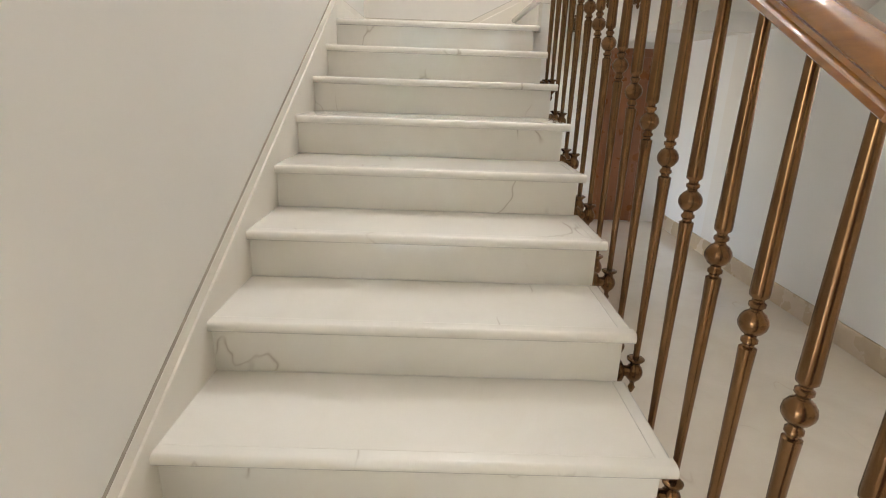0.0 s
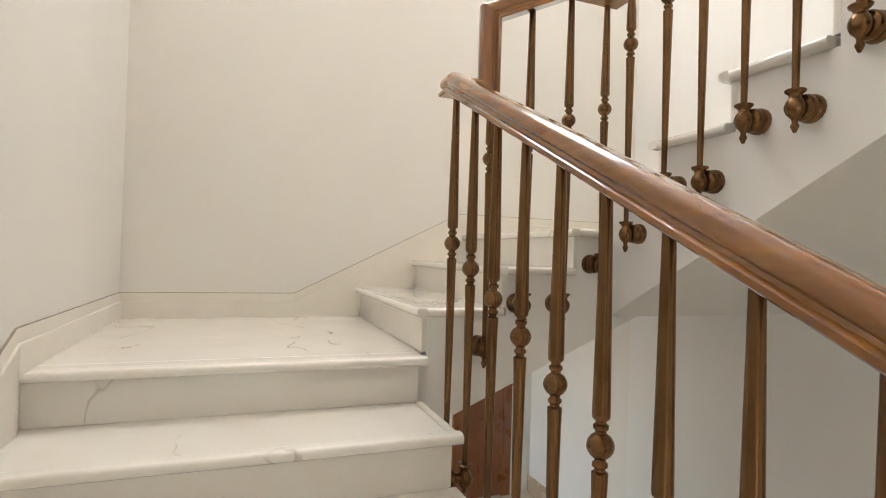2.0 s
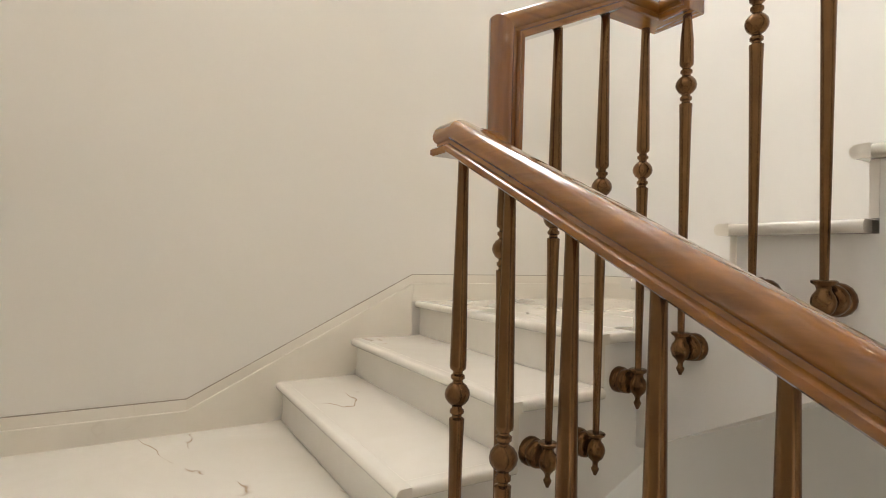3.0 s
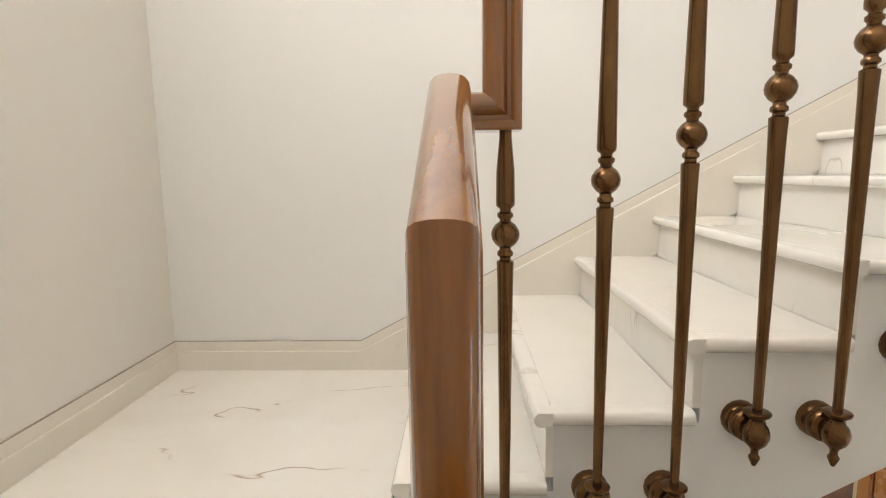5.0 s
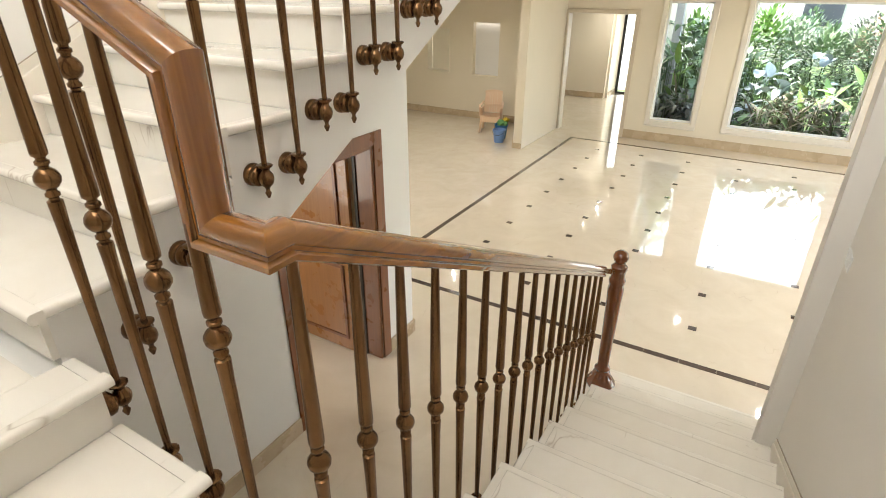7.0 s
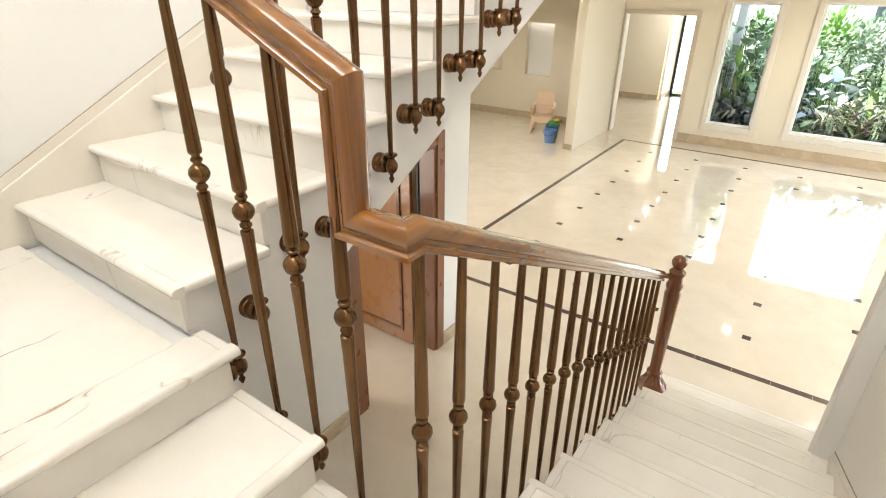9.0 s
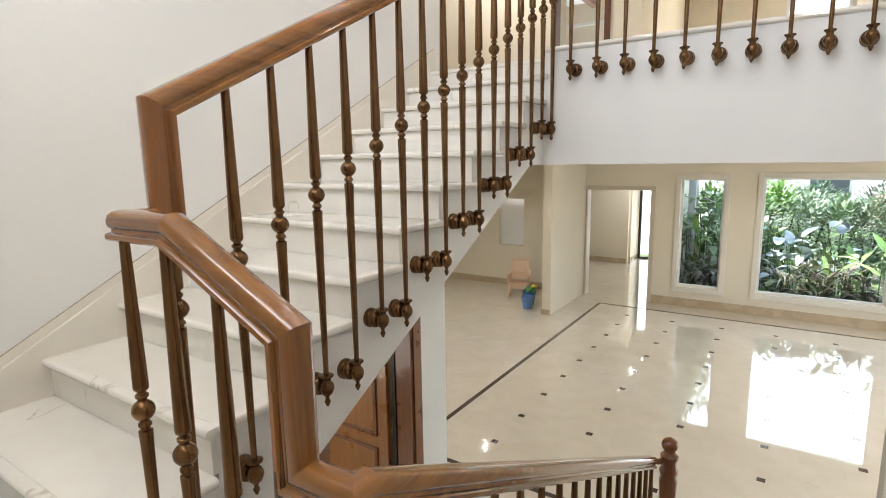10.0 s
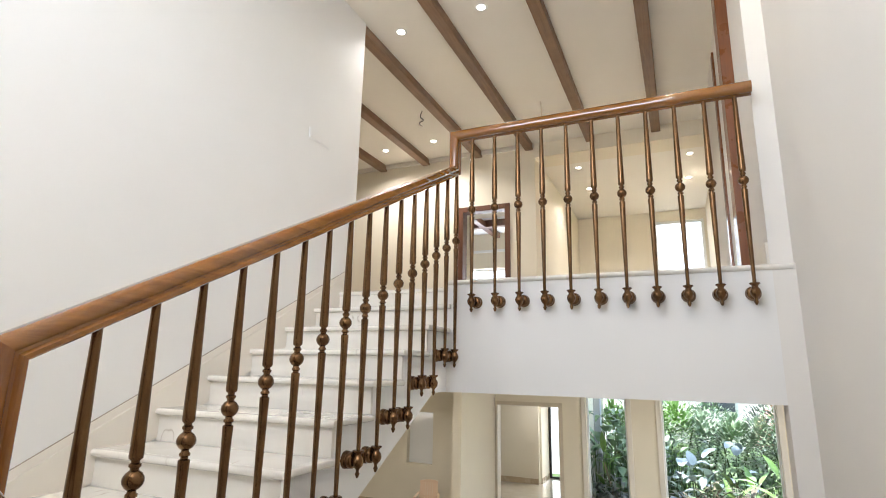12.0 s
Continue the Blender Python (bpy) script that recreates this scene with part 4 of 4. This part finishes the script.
for y in (-2.765, -2.71):
    part("rocker", box(XL + 0.008, y, 1.62, XL + 0.012, y + 0.04, 1.67, 0.0015), WHITE_PLASTIC, switch)

# ---- loose things ----
CHAIR_PLASTIC = plain("pink_beige_plastic", (0.74, 0.54, 0.37), 0.28, vary=0.06)


def plastic_chair(x, y, turn):
    t = thing("plastic_chair", "pinkish beige moulded plastic armchair with a slotted back", "chair", loc=(x, y, FZ), turn=turn)
    bm = bmesh.new()
    # seat: dished grid
    n = 7
    grid = [[bm.verts.new(((i / (n - 1) - 0.5) * 0.46, (j / (n - 1) - 0.5) * 0.44, 0.42 - 0.02 * math.cos((i / (n - 1) - 0.5) * 3) - (0.03 if j == 0 else 0))) for j in range(n)] for i in range(n)]
    for i in range(n - 1):
        for j in range(n - 1):
            bm.faces.new((grid[i][j], grid[i + 1][j], grid[i + 1][j + 1], grid[i][j + 1]))
    bmesh.ops.solidify(bm, geom=bm.faces[:], thickness=0.012)
    part("seat", bm, CHAIR_PLASTIC, t, smooth=True)
    for sx in (-1, 1):
        for sy in (-1, 1):
            bm = bmesh.new()
            for a, b in ((0.21, 0.42), (0.255, 0.0)):
                yy = sy * (0.19 if b else 0.245)
                for dx, dy in ((-0.035, -0.06), (0.035, -0.06), (0.035, 0.06), (-0.035, 0.06)):
                    bm.verts.new((sx * a + dx * (1 if b else 0.7), yy + dy, b))
            bm.verts.ensure_lookup_table()
            for i in range(4):
                bm.faces.new([bm.verts[q] for q in (i, (i + 1) % 4, 4 + (i + 1) % 4, 4 + i)])
            bm.faces.new(bm.verts[:4])
            bm.faces.new(bm.verts[4:])
            part("leg", bm, CHAIR_PLASTIC, t)
        bm = bmesh.new()
        pts = [(0.25, -0.22, 0.40), (0.27, -0.22, 0.60), (0.28, -0.16, 0.645), (0.27, 0.05, 0.64), (0.235, 0.22, 0.68)]
        rings = []
        for a, b, c in pts:
            rings.append([bm.verts.new((sx * a + dx, b, c + dz)) for dx, dz in ((-0.025, -0.01), (0.025, -0.01), (0.025, 0.012), (-0.025, 0.012))])
        for lo, hi in zip(rings, rings[1:]):
            for i in range(4):
                bm.faces.new((lo[i], lo[(i + 1) % 4], hi[(i + 1) % 4], hi[i]))
        bm.faces.new(rings[0])
        bm.faces.new(rings[-1])
        part("armrest", bm, CHAIR_PLASTIC, t, smooth=True)
        part("apron", box(min(sx * 0.225, sx * 0.245), -0.2, 0.24, max(sx * 0.225, sx * 0.245), 0.2, 0.60, 0.006), CHAIR_PLASTIC, t)
    part("apron", box(-0.22, -0.225, 0.25, 0.22, -0.205, 0.40, 0.006), CHAIR_PLASTIC, t)
    # back: rim and upright slats
    def back(u, v):
        return (u, 0.20 + 0.13 * v + 0.02 * (1 - (u / 0.23) ** 2), 0.42 + 0.50 * v)
    for i in range(7):
        u = (i - 3) * 0.062
        w = 0.045 if abs(i - 3) == 3 else 0.026
        bm = bmesh.new()
        rows = []
        for j in range(7):
            v = j / 6
            c = back(u * (1 - 0.12 * v * v), v * (0.96 - 0.05 * (u / 0.2) ** 2))
            rows.append([bm.verts.new((c[0] - w, c[1], c[2])), bm.verts.new((c[0] + w, c[1], c[2])), bm.verts.new((c[0] + w, c[1] + 0.014, c[2])), bm.verts.new((c[0] - w, c[1] + 0.014, c[2]))])
        for lo, hi in zip(rows, rows[1:]):
            for q in range(4):
                bm.faces.new((lo[q], lo[(q + 1) % 4], hi[(q + 1) % 4], hi[q]))
        bm.faces.new(rows[0])
        bm.faces.new(rows[-1])
        part("back_slat", bm, CHAIR_PLASTIC, t)
    for v, h in ((0.95, 0.06), (0.30, 0.05)):
        bm = bmesh.new()
        cols = []
        for i in range(9):
            u = (i / 8 - 0.5) * 0.44
            c = back(u, v - 0.05 * (u / 0.2) ** 2 * (1 if v > 0.5 else 0))
            cols.append([bm.verts.new((c[0], c[1] - 0.004, c[2])), bm.verts.new((c[0], c[1] + 0.018, c[2])), bm.verts.new((c[0], c[1] + 0.022, c[2] + h)), bm.verts.new((c[0], c[1], c[2] + h))])
        for lo, hi in zip(cols, cols[1:]):
            for q in range(4):
                bm.faces.new((lo[q], lo[(q + 1) % 4], hi[(q + 1) % 4], hi[q]))
        bm.faces.new(cols[0])
        bm.faces.new(cols[-1])
        part("back_rail", bm, CHAIR_PLASTIC, t, smooth=True)
    return t


plastic_chair(6.38, -11.65, 198)


def bucket(x, y, colour, label, h=0.30, r=0.15):
    t = thing("bucket", label, "bucket", "cleaning buckets", loc=(x, y, FZ))
    m = plain("bucket_plastic", colour, 0.35, vary=0.08)
    bm = lathe(bmesh.new(), [(r * 0.72, 0.0), (r * 0.98, h - 0.03), (r * 1.05, h - 0.03), (r * 1.05, h), (r * 0.97, h), (r * 0.70, 0.02)], None, 20)
    part("tub", bm, m, t, smooth=True)
    pts = [(r * math.cos(a), r * math.sin(a) * 0.9, h - 0.02 - 0.10 * math.sin(a)) for a in [math.pi * i / 8 for i in range(9)]]
    hd = curve_tube("carry_handle", pts, 0.004, BLACK)
    hd.parent = t
    return t


bucket(5.74, -10.75, (0.16, 0.30, 0.62), "pale blue plastic bucket on the marble floor")
bucket(5.86, -11.12, (0.03, 0.16, 0.38), "dark blue plastic bucket with cleaning cloths", 0.33, 0.16)
cloth = bmesh.new()
bmesh.ops.create_icosphere(cloth, subdivisions=3, radius=0.13)
for v in cloth.verts:
    d = 1 + 0.45 * noise.noise(v.co * 14)
    v.co = Vector((v.co.x * d, v.co.y * d, v.co.z * 0.6 * d))
ob = part("cleaning_cloth", cloth, plain("green_cloth", (0.12, 0.30, 0.10), 0.9, vary=0.5, scale=14), smooth=True)
ob.location = (5.84, -11.10, FZ + 0.36)
tagged(ob, "crumpled green and yellow cleaning cloth in a bucket", "cloth")
cloth = bmesh.new()
bmesh.ops.create_icosphere(cloth, subdivisions=3, radius=0.08)
for v in cloth.verts:
    d = 1 + 0.5 * noise.noise(v.co * 18 + Vector((3, 1, 0)))
    v.co = Vector((v.co.x * d, v.co.y * d, v.co.z * 0.55 * d))
ob = part("cleaning_cloth", cloth, plain("yellow_cloth", (0.62, 0.50, 0.06), 0.9, vary=0.3, scale=14), smooth=True)
ob.location = (5.76, -11.16, FZ + 0.44)
tagged(ob, "crumpled yellow cleaning cloth", "cloth")

# ---- garden ----
GRASS = plain("lawn", (0.15, 0.23, 0.075), 0.9, vary=0.5, scale=18)
EARTH = plain("garden_wall_paint", (0.86, 0.80, 0.69), 0.8, vary=0.05)


def ring_ground():
    """One sheet of ground outside the house, out to the horizon."""
    bm = bmesh.new()
    add_box(bm, -900, -900, FZ - 0.4, 900, -18.85, FZ - 0.08)
    add_box(bm, -900, -18.85, FZ - 0.4, 3.2, Y_FAR - 0.25, FZ - 0.08)
    return bm


structure("ground", ring_ground(), GRASS, "mown green lawn of the garden", "lawn")


structure("flower_bed", box(-6, -15.2, FZ - 0.1, 3.2, Y_FAR - 0.255, FZ - 0.02), plain("soil", (0.05, 0.035, 0.022), 0.95, vary=0.5, scale=40), "dark soil bed full of plants", "flower bed")


def leaf_material(name, colour, back):
    m, t, bs = mat(name)
    v = coords(t, 9.0)
    n = noise_tex(t, v, 9, 4)
    geo = t.nodes.new("ShaderNodeNewGeometry")
    col = mix(t, ramp(t, n, [(0.3, 0), (0.7, 1)]), colour, back)
    col = mix(t, ramp(t, geo.outputs["Random Per Island"], [(0.0, 0.0), (1.0, 0.6)]), col, tuple(c * 0.55 for c in colour))
    t.links.new(col, bs.inputs["Base Color"])
    bs.inputs["Roughness"].default_value = 0.38
    bs.inputs["Transmission Weight"].default_value = 0.0
    bs.inputs["Subsurface Weight"].default_value = 0.0
    return m


LEAF_MID = leaf_material("leaf_green", (0.17, 0.26, 0.12), (0.31, 0.42, 0.23))
LEAF_LIGHT = leaf_material("leaf_light_green", (0.20, 0.38, 0.07), (0.32, 0.48, 0.15))
LEAF_BLUE = leaf_material("leaf_blue_green", (0.45, 0.54, 0.54), (0.58, 0.66, 0.66))
LEAF_DARK = leaf_material("leaf_dark", (0.14, 0.15, 0.11), (0.25, 0.25, 0.19))
LEAF_DRY = leaf_material("leaf_dry", (0.24, 0.20, 0.13), (0.34, 0.29, 0.20))
FLOWER = leaf_material("flower_petals", (0.80, 0.36, 0.46), (0.85, 0.70, 0.32))
WHITE_LEAF = leaf_material("leaf_variegated", (0.50, 0.55, 0.42), (0.16, 0.30, 0.12))
STEM = plain("plant_stem", (0.10, 0.14, 0.05), 0.6, vary=0.4)
rng = random.Random(11)


def add_leaf(bm, base, way, length, width, droop, fold=0.25):
    """One curved blade with a folded midrib."""
    d = Vector(way).normalized()
    side = d.cross(Vector((0, 0, 1)))
    side = side.normalized() if side.length > 0.05 else Vector((1, 0, 0))
    n, p, rows = 6, Vector(base), []
    for i in range(n + 1):
        s = i / n
        w = width * math.sin(math.pi * (0.06 + 0.94 * s) ** 0.8) * 0.5 + 0.003
        up = side.cross(d).normalized()
        rows.append((bm.verts.new(p - side * w + up * w * fold), bm.verts.new(p), bm.verts.new(p + side * w + up * w * fold)))
        d = (d + Vector((0, 0, -droop / n))).normalized()
        p = p + d * (length / n)
    for a, b in zip(rows, rows[1:]):
        bm.faces.new((a[0], a[1], b[1], b[0]))
        bm.faces.new((a[1], a[2], b[2], b[1]))


def garden_plant(x, y, height, leaves, length, width, droop, material, label, lean=0.5):
    t = thing("garden_plant", label, "plant", "garden plants", loc=(x, y, FZ - 0.06))
    stems, blades = bmesh.new(), bmesh.new()
    for i in range(leaves):
        a = rng.uniform(0, 2 * math.pi)
        h = height * rng.uniform(0.35, 1.0)
        spread = lean * rng.uniform(0.2, 1.0)
        foot = Vector((0.10 * math.cos(a), 0.10 * math.sin(a), 0))
        tip = Vector((spread * h * 0.5 * math.cos(a), spread * h * 0.5 * math.sin(a), h))
        m = Matrix.Translation(foot) @ (tip - foot).to_track_quat("Z", "Y").to_matrix().to_4x4()
        lathe(stems, [(0.012, 0), (0.006, (tip - foot).length)], m, 5)
        way = (math.cos(a) * rng.uniform(0.4, 1.0), math.sin(a) * rng.uniform(0.4, 1.0), rng.uniform(0.2, 1.2))
        add_leaf(blades, tip, way, length * rng.uniform(0.7, 1.2), width * rng.uniform(0.7, 1.2), droop * rng.uniform(0.6, 1.5))
    part("stems", stems, STEM, t)
    part("leaves", blades, material, t, smooth=True)


KINDS = [
    (1.5, 26, 0.50, 0.20, 1.3, LEAF_MID, "dense broad-leaved green garden plant"),
    (1.25, 22, 0.62, 0.17, 0.8, LEAF_LIGHT, "bright green broad upright garden plant"),
    (1.55, 20, 0.55, 0.30, 1.5, LEAF_BLUE, "pale blue-green large-leaved garden plant"),
    (0.85, 34, 0.42, 0.09, 1.6, LEAF_DARK, "dark low strappy garden plant"),
    (1.05, 22, 0.75, 0.05, 0.9, LEAF_DRY, "dry straw-coloured strappy garden plant"),
    (1.2, 30, 0.35, 0.13, 1.0, WHITE_LEAF, "pale variegated garden shrub"),
]
PLANTING = [
    # x, y, height, kind, scale of the leaf count
    (0.98, -13.55, 0.75, 1, 0.25), (-0.22, -13.75, 1.5, 1, 0.35), (-1.15, -13.6, 1.75, 1, 0.4), (-1.5, -14.3, 1.7, 1, 0.4), (-0.75, -14.5, 1.3, 1, 0.3),
    (0.62, -13.7, 0.85, 4, 1.3), (0.2, -13.9, 0.95, 4, 1.2), (-0.1, -13.6, 0.8, 4, 1.2), (-0.55, -13.8, 1.05, 4, 1.4), (-0.85, -13.6, 0.9, 4, 1.3), (-1.3, -13.9, 0.9, 4, 1.2),
    (0.9, -13.85, 0.55, 3, 0.9), (0.4, -13.6, 0.5, 3, 0.8), (-0.3, -14.1, 0.6, 3, 0.8), (-1.0, -14.2, 0.6, 3, 0.9),
    (0.45, -14.5, 1.75, 2, 0.35), (0.85, -14.6, 1.5, 2, 0.35), (0.1, -14.9, 1.9, 2, 0.3), (-0.4, -15.3, 1.7, 2, 0.3),
    (0.75, -15.2, 1.2, 0, 0.7), (-0.1, -14.4, 1.1, 0, 0.5), (-0.7, -13.9, 1.0, 0, 0.4), (0.35, -14.1, 0.9, 0, 0.4),
    (1.25, -15.4, 1.9, 5, 1.2), (1.0, -16.2, 1.8, 5, 1.2),
    (2.05, -13.5, 0.75, 3, 1.5), (2.3, -13.6, 0.85, 3, 1.6), (2.6, -13.5, 0.8, 3, 1.5), (2.85, -13.7, 0.9, 3, 1.4), (2.45, -13.9, 1.0, 4, 1.2), (2.15, -13.95, 1.1, 3, 1.5),
    (2.6, -14.1, 1.7, 1, 0.45), (2.75, -14.4, 2.1, 0, 0.5), (2.3, -14.5, 1.9, 0, 0.8), (2.0, -14.9, 2.1, 5, 0.9), (2.5, -15.3, 2.6, 0, 0.8), (2.1, -15.9, 2.4, 0, 1.0), (2.85, -16.2, 2.6, 0, 0.8),
    (2.4, -16.8, 2.5, 5, 1.0),
]
for x, y, h, k, dense in PLANTING:
    h0, n, l, w, d, material, label = KINDS[k]
    garden_plant(x, y, h, max(5, int(n * dense)), l, w, d * (0.5 if k == 1 else 1), material, "tall " + label if h > 1.65 else label, 0.22 if k in (1, 4) else 0.5)
post = thing("garden_post", "grey painted garden post beside tall plants", "post", loc=(2.86, -15.0, FZ - 0.06))
part("shaft", box(-0.09, -0.09, 0.0, 0.09, 0.09, 3.1, 0.006), plain("grey_paint", (0.42, 0.43, 0.45), 0.6), post)
part("cap", box(-0.12, -0.12, 3.1, 0.12, 0.12, 3.16, 0.008), plain("grey_cap", (0.38, 0.39, 0.41), 0.6), post)


def shrub(x, y, h, w, material, label, n=700, petals=0):
    t = thing("garden_shrub", label, "shrub", "garden shrubs", loc=(x, y, FZ - 0.06))
    limbs, blades = bmesh.new(), bmesh.new()
    for i in range(7):
        a = i * 0.9
        tip = Vector((0.3 * w * math.cos(a), 0.3 * w * math.sin(a), h * 0.7))
        lathe(limbs, [(0.03, 0), (0.01, tip.length)], tip.to_track_quat("Z", "Y").to_matrix().to_4x4(), 5)
    for i in range(n):
        u = Vector((rng.gauss(0, 1), rng.gauss(0, 1), rng.gauss(0, 1))).normalized()
        r = rng.uniform(0.55, 1.0) * (1 + 0.35 * noise.noise(u * 2.2 + Vector((x, y, 0))))
        p = Vector((u.x * w * 0.5 * r, u.y * w * 0.5 * r, max(0.05, h * 0.55 + u.z * h * 0.5 * r)))
        add_leaf(blades, p, (u.x, u.y, u.z + 0.4), rng.uniform(0.10, 0.22), rng.uniform(0.05, 0.10), 0.8)
    part("limbs", limbs, STEM, t)
    part("leaves", blades, material, t, smooth=True)
    if petals:
        bm = bmesh.new()
        for i in range(petals):
            u = Vector((rng.gauss(0, 1), rng.gauss(0, 1), abs(rng.gauss(0, 1)))).normalized()
            add_leaf(bm, (u.x * w * 0.52, u.y * w * 0.52, h * 0.55 + u.z * h * 0.5), (u.x, u.y, 0.6), 0.09, 0.07, 0.3)
        part("flowers", bm, FLOWER, t, "pink and orange flowers")


SHRUBS = [(2.9, 2.5, 0), (2.2, 2.6, 0), (1.5, 2.7, 0), (0.9, 2.75, 0), (0.15, 2.35, 1), (-0.6, 2.3, 2), (-1.35, 2.2, 1), (-2.0, 2.75, 3), (-2.7, 2.7, 3), (-3.5, 2.4, 0), (-4.4, 2.6, 1), (-5.3, 2.4, 0)]
for x, h, k in SHRUBS:
    shrub(x, -18.6 + rng.uniform(-0.5, 0.5), h, 1.5, (LEAF_LIGHT, WHITE_LEAF, LEAF_MID, LEAF_MID)[k],
          "dark leafy shrub full of pink and yellow flowers" if k == 3 else "leafy garden shrub at the edge of the lawn", 1100, 300 if k == 3 else 0)
for i in range(9):
    shrub(-9 + 2.2 * i, -26 + rng.uniform(-1, 1), rng.uniform(2.1, 2.6), 2.7, (LEAF_MID, LEAF_DARK)[i % 2], "tall green hedge shrub behind the lawn", 1000)


def tree(x, y, h, w):
    t = thing("garden_tree", "tall leafy green tree added behind the lawn to block sky", "tree", "garden trees", loc=(x, y, FZ - 0.06))
    wood_bm, blades = bmesh.new(), bmesh.new()
    lathe(wood_bm, [(0.16, 0), (0.12, h * 0.3), (0.07, h * 0.7), (0.03, h * 0.95)], None, 8)
    for i in range(26):
        a, z0 = rng.uniform(0, 6.28), h * rng.uniform(0.40, 0.92)
        reach = w * 0.5 * rng.uniform(0.5, 1.0) * (1.1 - abs(z0 / h - 0.6))
        tip = Vector((reach * math.cos(a), reach * math.sin(a), reach * 0.4))
        lathe(wood_bm, [(0.045, 0), (0.012, tip.length)], Matrix.Translation((0, 0, z0)) @ tip.to_track_quat("Z", "Y").to_matrix().to_4x4(), 5)
        for j in range(75):
            c = Vector((0, 0, z0)) + tip * rng.uniform(0.45, 1.1) + Vector((rng.gauss(0, 0.28), rng.gauss(0, 0.28), rng.gauss(0, 0.22)))
            add_leaf(blades, c, (rng.uniform(-1, 1), rng.uniform(-1, 1), rng.uniform(-0.3, 0.8)), rng.uniform(0.16, 0.30), rng.uniform(0.08, 0.14), 0.8)
    part("trunk", wood_bm, STEM, t)
    part("crown", blades, LEAF_MID, t, smooth=True)


# trees added to block parts of the sky from the floor's reflections
for x, y, h, w in ((3.9, -24.2, 11.0, 4.2), (6.6, -23.6, 8.3, 4.4), (-5.4, -22.5, 6.5, 4.0), (-8.6, -24, 8, 5)):
    tree(x, y, h, w)
house = thing("neighbour_house", "white rendered neighbouring house behind the garden", "house")
part("wall", box(-14, -38, FZ - 0.1, 10, -32, 5.4), EARTH, house)
part("roof", box(-14.5, -38.5, 5.4, 10.5, -31.5, 5.7), TAN_TRIM, house)
BLIND = plain("grey_blind", (0.10, 0.10, 0.11), 0.6)
for i in range(6):
    win = part("window", box(-12.5 + 3.6 * i, -32.02, 1.3, -10.9 + 3.6 * i, -31.95, 2.3), BLIND, house)
    part("pane", box(-12.4 + 3.6 * i, -31.96, 1.4, -11.0 + 3.6 * i, -31.94, 2.2), GLASS, win)
# glowing sheet added in place of hazy sky, to whiten the floor's reflections
tagged(part("backdrop", box(-70, -66.0, 7, 70, -65.8, 60), glow("hazy_sky", (0.96, 0.98, 1.0), 0.95)), "bright hazy white sky above the neighbouring house", "sky", kind="structure")
